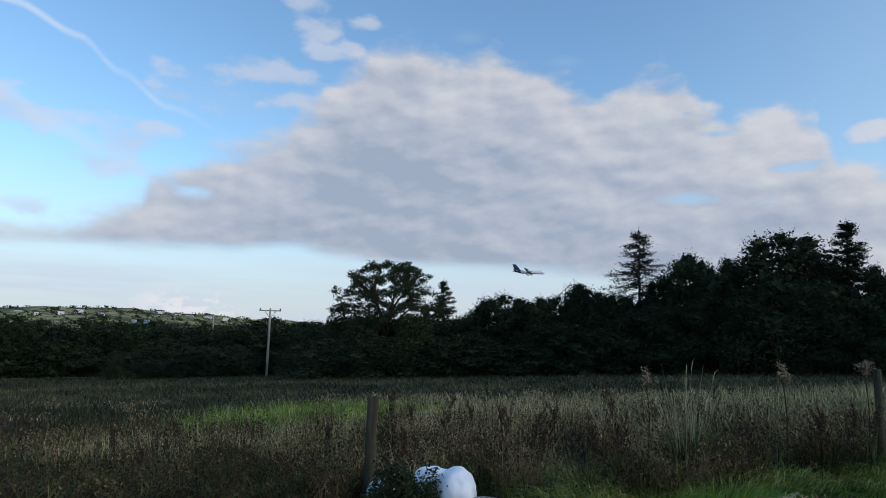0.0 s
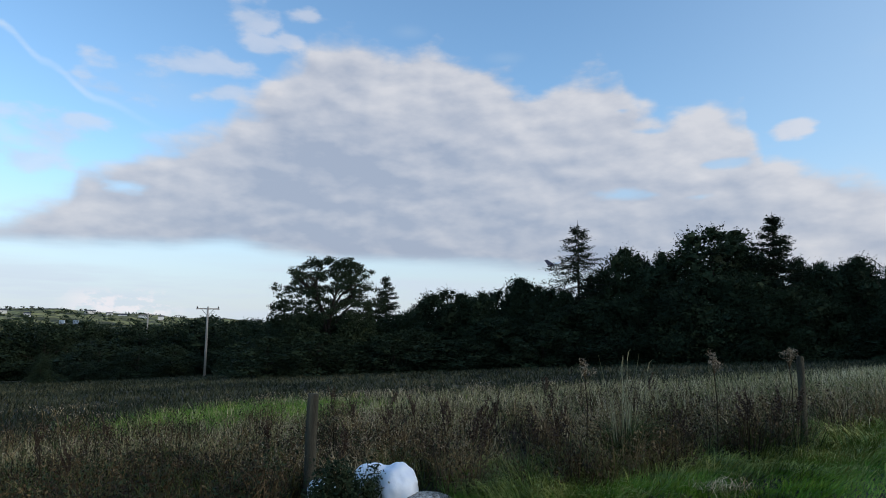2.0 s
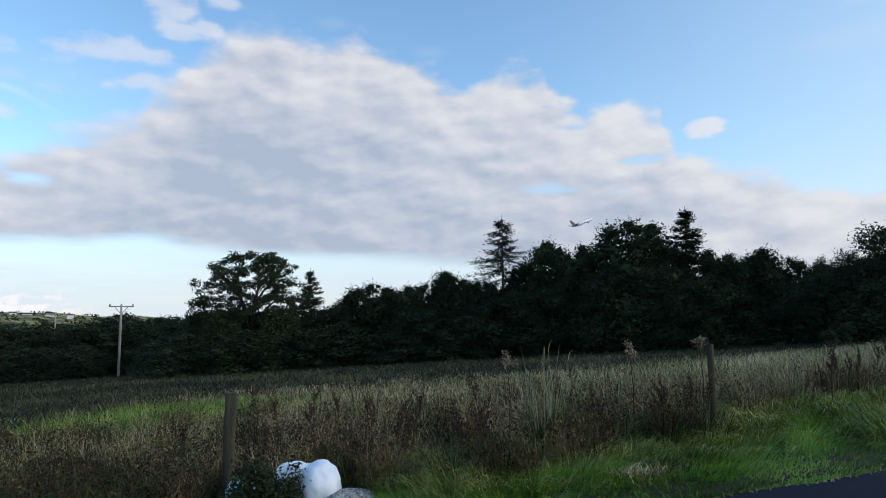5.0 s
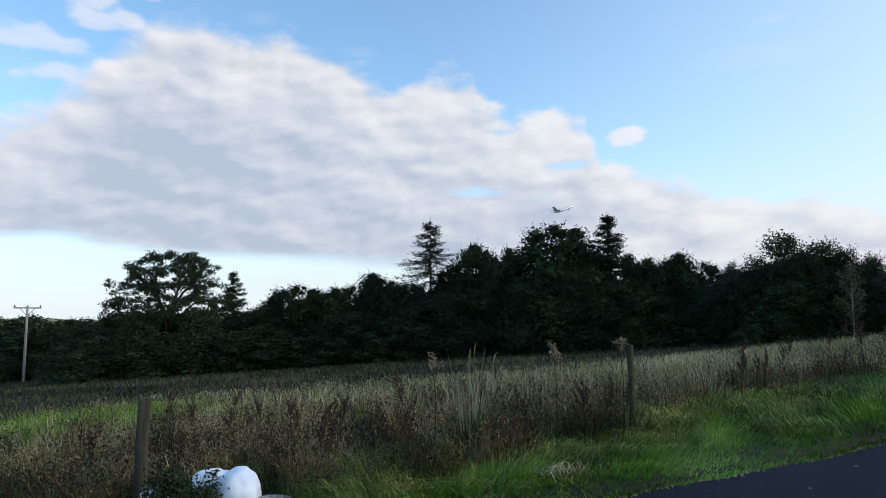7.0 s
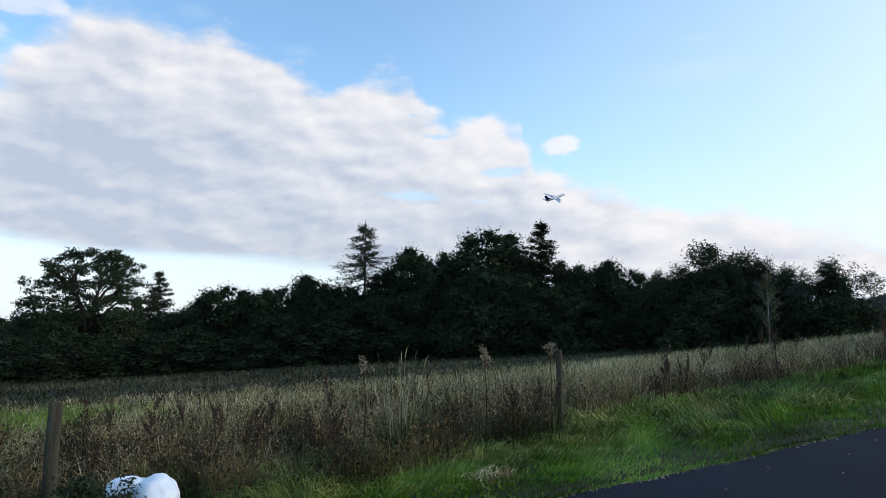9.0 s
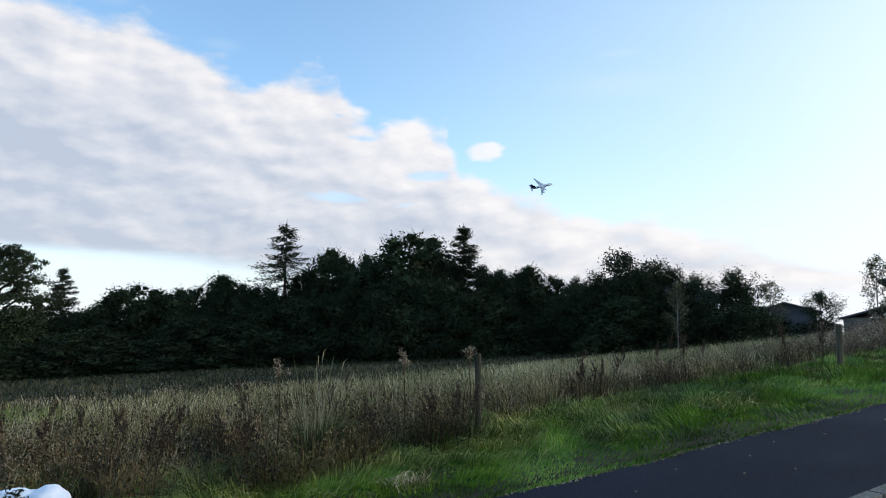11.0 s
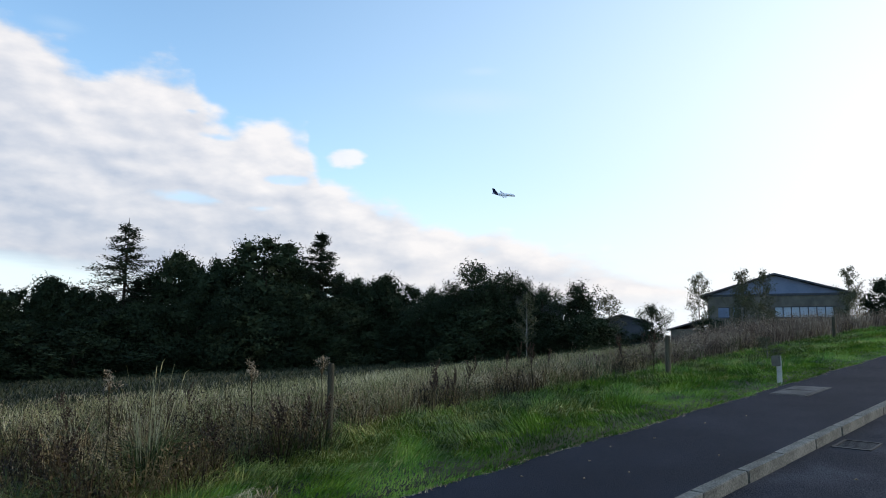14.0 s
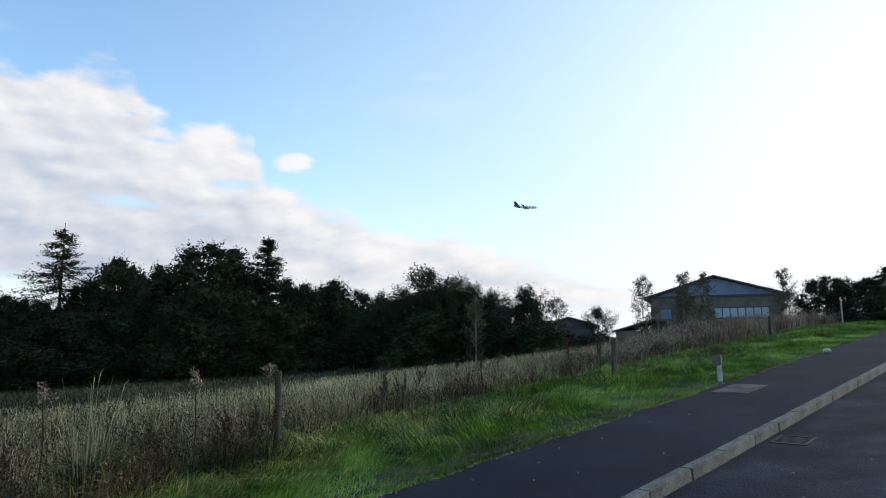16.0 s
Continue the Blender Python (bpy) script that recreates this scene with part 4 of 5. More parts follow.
def kind_conifer(name, seed, open_=0.5, width=0.19, bare=0.12, droop=0.10, tiers=26, sharp=0.85, leaf=0.008):
    rg = np.random.default_rng(seed)
    bm = bmesh.new()
    tube(bm, [(0, 0, -0.03), (0, 0, 0.5), (0, 0, 0.995)], [0.007, 0.0045, 0.0006], 7)
    cs, ss = [], []
    for i in range(tiers):
        z = bare + (0.965 - bare) * i / tiers
        reach = width * (1 - (z - bare) / (1 - bare)) ** sharp * rg.uniform(0.75, 1.15) + 0.005
        for j in range((4 if z < 0.8 else 3) + (1 if open_ < 0.1 else 0)):
            a = rg.uniform(0, 6.28)
            l = reach * rg.uniform(0.6, 1.12)
            tip = Vector((math.cos(a) * l, math.sin(a) * l, z - droop * l / width * rg.uniform(0.3, 1.0) + 0.02))
            root = Vector((0, 0, z + rg.uniform(-0.03, 0.03)))
            tip.z += rg.uniform(-0.025, 0.02)
            midp = root.lerp(tip, 0.55) + Vector((0, 0, -0.012))
            tube(bm, [root, midp, tip], [0.002, 0.0013, 0.0005], 4, False)
            m = int(170 * (1 - 0.55 * open_) * (0.35 + l / width))
            u = rg.uniform(0.1, 1.0, m)[:, None]
            line = np.where(u < 0.55, np.array(root) + (np.array(midp) - np.array(root)) * u / 0.55, np.array(midp) + (np.array(tip) - np.array(midp)) * (u - 0.55) / 0.45)
            cs.append(line + rg.normal(0, 1, (m, 3)) * [0.007, 0.007, 0.007] + np.array([0, 0, -0.006]))
            ss.append(leaf * rg.uniform(0.4, 1.1, m))
    KINDS[name] = (bm, leaf_mesh(name, np.concatenate(cs), np.concatenate(ss), NEEDLE, 0.3), BARK)


def kind_birch(name, seed, leaves=1500, width=0.2, mat=None, bark=None, low=0.25, fuzz=0.018):
    """A thin young tree with upswept twigs and sparse leaves."""
    rg = np.random.default_rng(seed)
    bm = bmesh.new()
    tube(bm, [(0, 0, -0.03), (0.012, 0, 0.4), (-0.006, 0.006, 0.75), (0, 0, 0.99)], [0.011, 0.008, 0.005, 0.001], 6)
    cs = []
    n = 30
    for i in range(n):
        z = low + (0.92 - low) * i / n
        a, l = rg.uniform(0, 6.28), width * rg.uniform(0.5, 1.0) * min(1.0, 0.12 + (1.0 - z) / 0.5)
        tip = Vector((math.cos(a) * l, math.sin(a) * l, z + min(l * rg.uniform(0.5, 1.2), (1.0 - z) * rg.uniform(0.7, 1.0))))
        root = Vector((0, 0, z))
        tube(bm, [root, root.lerp(tip, 0.5) + Vector((0, 0, -0.01)), tip], [0.003, 0.002, 0.0008], 4, False)
        m = leaves // n
        u = rg.uniform(0.25, 1.05, m)[:, None]
        cs.append(np.array(root) + (np.array(tip) - np.array(root)) * u + rg.normal(0, fuzz, (m, 3)))
    KINDS[name] = (bm, leaf_mesh(name, np.concatenate(cs), 0.0105 * rg.uniform(0.5, 1.2, len(cs) * m), mat or BIRCHLEAF), bark or PALEBARK)


kind_round("broad_a", 11)
kind_round("broad_b", 12, pointed=0.3)
kind_round("broad_c", 13, spread=0.40)
kind_round("tall_crown", 14, pointed=0.55, spread=0.34)
kind_round("bush_a", 15, leaves=13000, leaf=0.0115, low=0.02, spread=0.42)
kind_round("far_a", 16, leaves=8000, leaf=0.012)
kind_round("far_b", 17, leaves=8000, leaf=0.012, spread=0.4)
kind_round("scrub", 18, leaves=7000, leaf=0.013, low=0.02, spread=0.42)
kind_oak("open_oak", 21)
kind_conifer("open_spruce", 31, open_=0.3, width=0.29, bare=0.10, droop=0.15, sharp=0.95, tiers=46, leaf=0.0074)
kind_conifer("dense_fir", 32, open_=0.0, width=0.245, bare=0.06, droop=0.05, tiers=44, sharp=1.0, leaf=0.0085)
kind_birch("birch", 41, leaves=2700)
kind_birch("young_birch", 43, leaves=5200, width=0.3, low=0.1, fuzz=0.03)
kind_birch("sapling", 42, leaves=9000, width=0.34, mat=LEAF, bark=BARK, low=0.06, fuzz=0.03)
SHARED = {}
GROW = {"open_oak": 1.15, "open_spruce": 1.9, "dense_fir": 1.9, "birch": 1.0, "young_birch": 1.1, "sapling": 1.25, "bush_a": 1.25}
WORDS = {"open_oak": ("tree", "broad tree with an open crown of leafy plates and visible limbs"),
         "open_spruce": ("spruce", "tall sparse spruce with drooping branches"),
         "dense_fir": ("fir", "dense dark conical fir"),
         "birch": ("birch", "slender young birch with thin pale trunk and sparse leaves"),
         "young_birch": ("birch", "bushy young birch with olive leaves and fine twigs"),
         "sapling": ("young tree", "young tree with upswept twigs and loose leaves"),
         "bush_a": ("bush", "dark rounded bush at the field's edge"), "scrub": ("bush", "low dark scrub bush at the foot of the trees")}


def plant(kind, az, dist, top_el, width, turn=0.0, sink=0.1):
    """A tree at a bearing and distance from the origin, with its top at an elevation and a width in metres."""
    x, y = dist * math.sin(radians(az)), dist * math.cos(radians(az))
    z = gz(x, y) - sink
    h = EYE + dist * math.tan(radians(top_el)) - z
    cat, label = WORDS.get(kind, ("tree", "dense dark broadleaved tree in a field-edge belt"))
    t = thing(cat.replace(" ", "_"), pose(x, y, z, 0, 0, turn), label, cat, "trees round the field")
    w = width * GROW.get(kind, 1.4)
    t.scale = (w, w, h)
    if kind not in SHARED:
        bm, crown, bark = KINDS[kind]
        me = bpy.data.meshes.new("trunk")
        bm.to_mesh(me)
        bm.free()
        me.materials.append(bark)
        SHARED[kind] = (me, crown)
    trunk, crown = SHARED[kind]
    part("trunk", trunk, None, t)
    part("crown", crown, None, t)
    return t


D = 62
BELT = [("open_oak", -2.2, 64, 6.35, 9.8), ("bush_a", -4.5, 64, 1.5, 5), ("bush_a", 0.5, 63, 1.2, 6.5), ("dense_fir", 2.5, 68, 4.95, 9), ("bush_a", 4.2, 63, 1.8, 4.5),
        ("broad_a", 7.5, 62, 3.9, 7.0), ("broad_b", 10.5, 61, 3.7, 6.0), ("tall_crown", 13.8, 62, 4.9, 6.5), ("broad_c", 16.6, 60, 4.0, 5.5), ("bush_a", 12.3, 58, 1.6, 7),
        ("open_spruce", 18.6, 61, 9.4, 14), ("bush_a", 19.5, 58, 3.2, 7), ("broad_b", 22.4, 60, 7.4, 6.6), ("tall_crown", 25.4, 61, 6.9, 5.0), ("broad_a", 24.0, 57, 4.2, 6.5),
        ("broad_c", 29.0, 58, 8.8, 10.0), ("dense_fir", 33.4, 56, 9.4, 12.0), ("broad_b", 31.5, 54, 5.2, 6.5), ("broad_a", 27.3, 55, 4.8, 6), ("broad_b", 36.6, 55, 5.7, 5.0), ("tall_crown", 38.8, 55, 6.0, 5.6),
        ("broad_a", 35, 53, 4.0, 6.0), ("bush_a", 41.5, 53, 3.6, 5.2), ("sapling", 42.4, 55, 4.8, 4.2), ("bush_a", 44.5, 52, 4.4, 5.5), ("sapling", 47.1, 50, 6.9, 7.5), ("broad_b", 47.5, 51, 5.0, 6), ("bush_a", 49.8, 50, 3.6, 5.5), ("bush_a", 52.0, 49, 3.0, 5.5), ("broad_b", 44.6, 51, 4.3, 5), ("bush_a", 47.0, 48, 3.4, 6), ("bush_a", 55.4, 49, 2.6, 5),
        ("sapling", 50.2, 50, 5.5, 4.6), ("sapling", 48.7, 49, 6.1, 5.5), ("sapling", 51.9, 49, 4.9, 5.0), ("sapling", 44.8, 50, 5.3, 5.0), ("bush_a", 52.5, 52, 2.4, 5), ("sapling", 54.7, 51, 5.2, 5.6), ("broad_b", 55.0, 52, 4.4, 4), ("birch", 57.3, 50, 4.4, 6), ("bush_a", 57.6, 54, 1.6, 5), ("birch", 50.6, 46, 4.6, 5),
        ("sapling", 60.6, 56, 3.4, 4.6), ("bush_a", 60.2, 58, 1.4, 4.5), ("birch", 64.2, 60, 6.1, 6.5), ("birch", 67.3, 62, 6.3, 7), ("birch", 68.8, 63, 6.2, 6), ("young_birch", 67.2, 61, 4.9, 4.2), ("young_birch", 68.8, 58, 3.6, 4.5), ("bush_a", 65, 60, 2.4, 3.4),
        ("birch", 74.4, 62, 6.2, 6), ("young_birch", 74.5, 60, 4.4, 4.6), ("broad_a", 77.2, 80, 5.4, 6), ("sapling", 78.2, 78, 5.0, 6), ("broad_b", 79.9, 78, 5.1, 6), ("broad_c", 82.3, 72, 6.0, 7), ("bush_a", 78.5, 70, 2.6, 7), ("bush_a", 81.5, 68, 2.6, 7), ("bush_a", 76.3, 74, 2.4, 4)]
for i, row in enumerate(BELT):
    plant(*row, turn=i * 67.0)
# a leafy bush on the verge by the marker post
plant("young_birch", 68.7, 19.8, 1.0, 1.3, turn=20)
# crowns that fill the belt from behind
for i, (az, top) in enumerate([(5.6, 2.9), (9.2, 3.5), (12.2, 3.9), (15.2, 4.2), (17.4, 3.9), (20.5, 5.4), (24.0, 6.3), (26.8, 6.8), (31.4, 7.2), (35.2, 6.0), (37.8, 5.5), (40.6, 5.2), (43.2, 4.5), (45.7, 5.0)]):
    plant(("broad_b", "broad_a", "broad_c")[i % 3], az, 66 - 0.15 * az, top, 5.2, turn=i * 97.0)
# the lower wood beyond the pole
for i in range(26):
    az = -34 + i * 1.25
    top = 0.66 + 0.2 * math.sin(i * 1.9) + 0.2 * math.sin(i * 0.83) + (0.5 if az > -12 else 0)
    plant(("far_a", "far_b")[i % 2], az, 108 - 14 * (az > -14) + 6 * math.sin(i * 2.6), top, 9.5, turn=i * 41.0)
for i in range(13):
    plant("scrub", -33 + i * 2.3, (104 if i < 5 else 93) + 4 * math.sin(i * 1.7), -1.3 + 0.7 * math.sin(i * 2.3), 9, turn=i * 53.0)
for az, d, el, w in [(-22.9, 78, -1.6, 2.0), (-16.5, 80, -1.2, 8.0), (-20.1, 79, -2.3, 5.0), (-14, 82, -1.0, 5), (-8.5, 80, 0.6, 6), (-6.5, 78, 0.9, 5.5)]:
    plant("bush_a", az, d, el, w, turn=az * 11)
tx = np.linspace(-75, -32, 60)
gx, gt = np.meshgrid(tx, np.array([0.0, 0.5, 1.0]))
gy = 84 + 0.05 * (gx + 50) + 1.6 * gt + 0.4 * np.sin(gx * 0.4)
ti = np.arange(2)[:, None] * 60 + np.arange(59)
tagged(new("footpath", mesh_of("footpath", np.stack([gx, gy, ground(gx, gy) + 0.16], -1).reshape(-1, 3), np.stack([ti, ti + 1, ti + 61, ti + 60], -1).reshape(-1, 4), PATHDIRT)), "pale worn track across the far side of the field", "track", kind="structure")
# belt's inner shade: low scrub along its foot
for i in range(26):
    az = -7 + i * 2.05
    plant("scrub", az, 60 - 0.12 * max(0, az) + 2 * math.sin(i * 2.1), -0.3 + 0.045 * max(0, az) + 0.6 * math.sin(i * 1.3), 6.5, turn=i * 29.0)

# taller scrub that closes the belt behind
for i in range(27):
    az = -6 + i * 2.35
    plant("scrub", az, 66 - 0.1 * max(0, az) + 2 * math.sin(i * 1.9), min(1.7 + 0.075 * max(0, az), 3.5 if az < 45 else 2.4) + 0.35 * math.sin(i * 2.9), 6.5, turn=i * 83.0)
# ---- poles ----


def utility_pole(az, dist, top_el, label):
    x, y = dist * math.sin(radians(az)), dist * math.cos(radians(az))
    z = gz(x, y)
    h = EYE + dist * math.tan(radians(top_el)) - z
    t = thing("utility_pole", pose(x, y, z - 0.2, 0, 0, 8), label, "utility pole", "poles of the power line")
    part("pole", tube(bmesh.new(), [(0, 0, 0), (0, 0, h * 0.5), (0, 0, h + 0.2)], [0.135, 0.12, 0.10], 10), POLEWOOD, t, shade=True)
    arm = part("crossarm", slab((2.3, 0.12, 0.12), (0, 0.12, h + 0.02), 0.01), POLEWOOD, t)
    for dx in (-1.05, 0.0, 1.05):
        part("insulator", tube(bmesh.new(), [(dx, 0.12, h + 0.08), (dx, 0.12, h + 0.16), (dx, 0.12, h + 0.28)], [0.05, 0.075, 0.04], 8), DARKMETAL, arm)
    part("brace", slab((0.05, 0.03, 0.9), (0.38, 0.12, h - 0.3), 0.0, (0, 40, 0)), DARKMETAL, t)
    part("brace", slab((0.05, 0.03, 0.9), (-0.38, 0.12, h - 0.3), 0.0, (0, -40, 0)), DARKMETAL, t)


utility_pole(-11.7, 76, 1.85, "pale timber utility pole with crossarm and insulators")
utility_pole(-16.0, 108, 1.25, "distant timber utility pole above the wood")
fx, fy = 107 * math.sin(radians(-21.3)), 107 * math.cos(radians(-21.3))
fz = gz(fx, fy)
fh = EYE + 107 * math.tan(radians(0.5)) - fz
t = thing("floodlight_mast", pose(fx, fy, fz - 0.2), "slim mast with two floodlights above the wood", "floodlight")
part("mast", tube(bmesh.new(), [(0, 0, 0), (0, 0, fh)], [0.14, 0.09], 8), POLEWOOD, t)
part("crossbar", slab((2.4, 0.12, 0.12), (0, 0, fh)), POLEWOOD, t)
for dx in (-0.9, 0.9):
    part("lamp_head", slab((0.7, 0.4, 0.5), (dx, -0.1, fh + 0.25), 0.05), PALEBLUE, t)

# ---- buildings ----


def gabled_building(az, dist, width, depth, eave, peak, label, wall, gable, windows=(), turn=0.0):
    """A low-pitched hall with its gable to the field: walls, cladding, roof slabs, fascia, windows."""
    x, y = dist * math.sin(radians(az)), dist * math.cos(radians(az))
    z = gz(x, y) - 0.5
    ev, pk = EYE + dist * math.tan(radians(eave)) - z, EYE + dist * math.tan(radians(peak)) - z
    t = thing("building", pose(x, y, z, 0, 0, -az + turn), label, "building", "buildings beyond the field")
    w = width / 2
    th = 0.3
    part("side_wall", slab((th, depth, ev), (-w + th / 2, depth / 2, ev / 2)), wall, t)
    part("side_wall", slab((th, depth, ev), (w - th / 2, depth / 2, ev / 2)), wall, t)
    part("rear_wall", slab((width - 2 * th, th, ev), (0, depth - th / 2, ev / 2)), wall, t)
    # front wall with window openings
    cuts = sorted(windows)
    if cuts:
        z0, z1 = cuts[0][2], cuts[0][3]
        part("front_wall", slab((width - 2 * th, th, z0), (0, th / 2, z0 / 2)), wall, t)
        part("front_wall_upper", slab((width - 2 * th, th, ev - z1), (0, th / 2, (ev + z1) / 2)), wall, t)
        left = -w + th
        for a, b, _, _ in cuts + [(w - th, w - th, 0, 0)]:
            if a - left > 0.02:
                part("pier", slab((a - left, th, z1 - z0), ((a + left) / 2, th / 2, (z0 + z1) / 2)), wall, t)
            left = b
        for a, b, _, _ in cuts:
            win = part("window", slab((b - a, 0.05, 0.07), ((a + b) / 2, 0.04, z0 + 0.035)), FRAMES, t)
            part("frame_head", slab((b - a, 0.05, 0.07), ((a + b) / 2, 0.04, z1 - 0.035)), FRAMES, win)
            part("mullion", slab((0.09, 0.05, z1 - z0 - 0.15), (b - 0.045, 0.04, (z0 + z1) / 2)), FRAMES, win)
            # opaque slabs stand in for the glass, pale bluish right of the middle
            part("pane", slab((b - a - 0.1, 0.02, z1 - z0 - 0.15), ((a + b) / 2 - 0.045, 0.09, (z0 + z1) / 2)), PALEBLUE if a > -1 else CLADDING, win, "pale bluish pane" if a > -1 else "dark bluish pane")
    else:
        part("front_wall", slab((width - 2 * th, th, ev), (0, th / 2, ev / 2)), wall, t)
    bm = bmesh.new()
    tri = [(-w, ev), (w, ev), (0, pk)]
    f = [bm.verts.new((a, 0.02, b)) for a, b in tri]
    g = [bm.verts.new((a, 0.22, b)) for a, b in tri]
    bm.faces.new(f), bm.faces.new(g[::-1])
    for i in range(3):
        bm.faces.new((f[i], g[i], g[(i + 1) % 3], f[(i + 1) % 3]))
    part("gable", bm, gable, t, "blue-grey sheet cladding" if gable is CLADDING else "")
    part("band", slab((width + 0.1, 0.14, 0.22), (0, -0.05, ev - 0.02), 0.02), FRAMES, t)
    slope = math.atan2(pk - ev, w)
    for s in (-1, 1):
        ln = w / math.cos(slope) + 0.7
        cx = s * (w / 2 + 0.3)
        cz = (ev + pk) / 2 - 0.3 * math.tan(slope) + 0.12
        part("roof_slope", slab((ln, depth + 1.0, 0.16), (cx, depth / 2 - 0.1, cz), 0.0, (0, s * math.degrees(slope), 0)), ROOFING, t)
        part("gutter", slab((0.14, depth + 0.6, 0.14), (s * (w + 0.62), depth / 2, ev - 0.62 * math.tan(slope) + 0.02), 0.03), FRAMES, t)
    return t, ev


bw = [(-0.05 + i * 0.73, 0.68 + i * 0.73, 3.65, 4.75) for i in range(7)] + [(-5.3, -4.2, 3.65, 4.75), (-3.9, -2.8, 3.65, 4.75)]
hall, ev = gabled_building(69.6, 75, 12.6, 22, 4.05, 5.5, "two-storey sandstone hall with blue-grey gable and a strip of windows", STONEWALL, CLADDING, bw)
part("lower_wing", slab((4.2, 10, 2.6), (-8.3, 8, 1.3)), STONEWALL, hall)
part("wing_roof", slab((4.9, 10.6, 0.16), (-8.4, 8, 3.2), 0, (0, -16, 0)), ROOFING, hall)
gabled_building(48.0, 78, 15.4, 24, 3.2, 5.1, "large dark low-pitched barn half hidden by trees", ROOFING, ROOFING)
gabled_building(58.3, 92, 6.6, 14, 1.9, 2.5, "low dark outbuilding with shallow roof", ROOFING, ROOFING)
lx, ly = 66 * math.sin(radians(78.1)), 66 * math.cos(radians(78.1))
lz = gz(lx, ly)
lh = EYE + 66 * math.tan(radians(3.4)) - lz
t = thing("street_lamp", pose(lx, ly, lz - 0.2, 0, 0, 20), "grey street lamp beside the road", "street lamp")
part("column", tube(bmesh.new(), [(0, 0, 0), (0, 0, lh * 0.3), (0, 0, lh)], [0.09, 0.07, 0.05], 8), POLEWOOD, t)
part("lamp_head", slab((0.3, 0.16, 0.08), (0.1, 0, lh), 0.03), POLEWOOD, t)

# ---- far hillside ----
ha = np.radians(np.linspace(-50, 12, 90))
hr = np.linspace(900, 2600, 26)
ga, gr = np.meshgrid(ha, hr)
u = (gr - 900) / 1700
crest = np.interp(np.degrees(ga), [-50, -40, -30, -24, -19, -13, -6, 12], [1.2, 1.3, 1.35, 1.62, 1.42, 1.1, 0.8, 0.4])
hz = EYE + gr * np.tan(np.radians(crest * smooth(-0.1, 0.75, u) - 0.6 * (1 - u))) - 40 * smooth(0.8, 1.0, u)
hz = hz + 5 * np.sin(ga * 60 + gr * 0.004) * smooth(0.1, 0.5, u) * np.sin(gr * 0.011)
hv = np.stack([gr * np.sin(ga), gr * np.cos(ga), hz], -1).reshape(-1, 3)
hi = np.arange(25)[:, None] * 90 + np.arange(89)
tagged(new("backdrop", mesh_of("backdrop", hv, np.stack([hi, hi + 1, hi + 91, hi + 90], -1).reshape(-1, 4), HILL, True)), "distant hillside of fields and hedges", "hill", kind="structure")


def hill_height(az, r):
    uu = (r - 900) / 1700
    c = float(np.interp(az, [-50, -40, -30, -24, -19, -13, -6, 12], [1.2, 1.3, 1.35, 1.62, 1.42, 1.1, 0.8, 0.4]))
    return EYE + r * math.tan(radians(c * float(smooth(-0.1, 0.75, uu)) - 0.6 * (1 - uu)))


for i, (az, r, wd) in enumerate([(-29.2, 1800, 16), (-26.6, 1750, 14), (-25.4, 1850, 18), (-23.9, 1700, 12), (-19.9, 2000, 26), (-18.6, 1900, 14), (-17.7, 1850, 20), (-16.3, 1900, 18), (-28.1, 1700, 12), (-15.0, 1900, 14)]):
    x, y = r * math.sin(radians(az)), r * math.cos(radians(az))
    z = hill_height(az, r)
    t = thing("house", pose(x, y, z - 3, 0, 0, -az + (i * 37) % 50 - 25), "far white-walled house with a dark roof on the hillside", "house", "houses on the hillside")
    part("wall", slab((wd, 9, 9), (0, 0, 4.5)), HOUSEWHITE, t)
    part("roof", tube(bmesh.new(), [(-wd / 2 - 0.5, 0, 8.9), (wd / 2 + 0.5, 0, 8.9)], [3.4, 3.4], 4), ROOFING, t)

# woods on the hillside, in clumps
n = 9000
az = RNG.uniform(-48, 10, n)
rr = RNG.uniform(1250, 2250, n)
row = (np.abs(np.sin(az * 1.9 + rr * 0.006)) < 0.10) | (np.abs(np.sin(az * 0.8 - rr * 0.014)) < 0.10) | (np.sin(az * 3.3 + rr * 0.011) + np.sin(az * 1.3 - rr * 0.007) > 1.55)
az, rr = az[row], rr[row]
zz = np.array([hill_height(a, r) for a, r in zip(az, rr)])
k = np.repeat(np.arange(len(az)), 10)
m = len(k)
stuff("far_woods", tufts(rr[k] * np.sin(np.radians(az[k])) + RNG.normal(0, 3, m), rr[k] * np.cos(np.radians(az[k])) + RNG.normal(0, 3, m), zz[k] + RNG.uniform(-2, 6, m), RNG.uniform(1.5, 3.0, m), LEAF, "far_woods", 0.7), "dark hedgerows and small woods on the far hillside", "wood")
# ---- aircraft ----


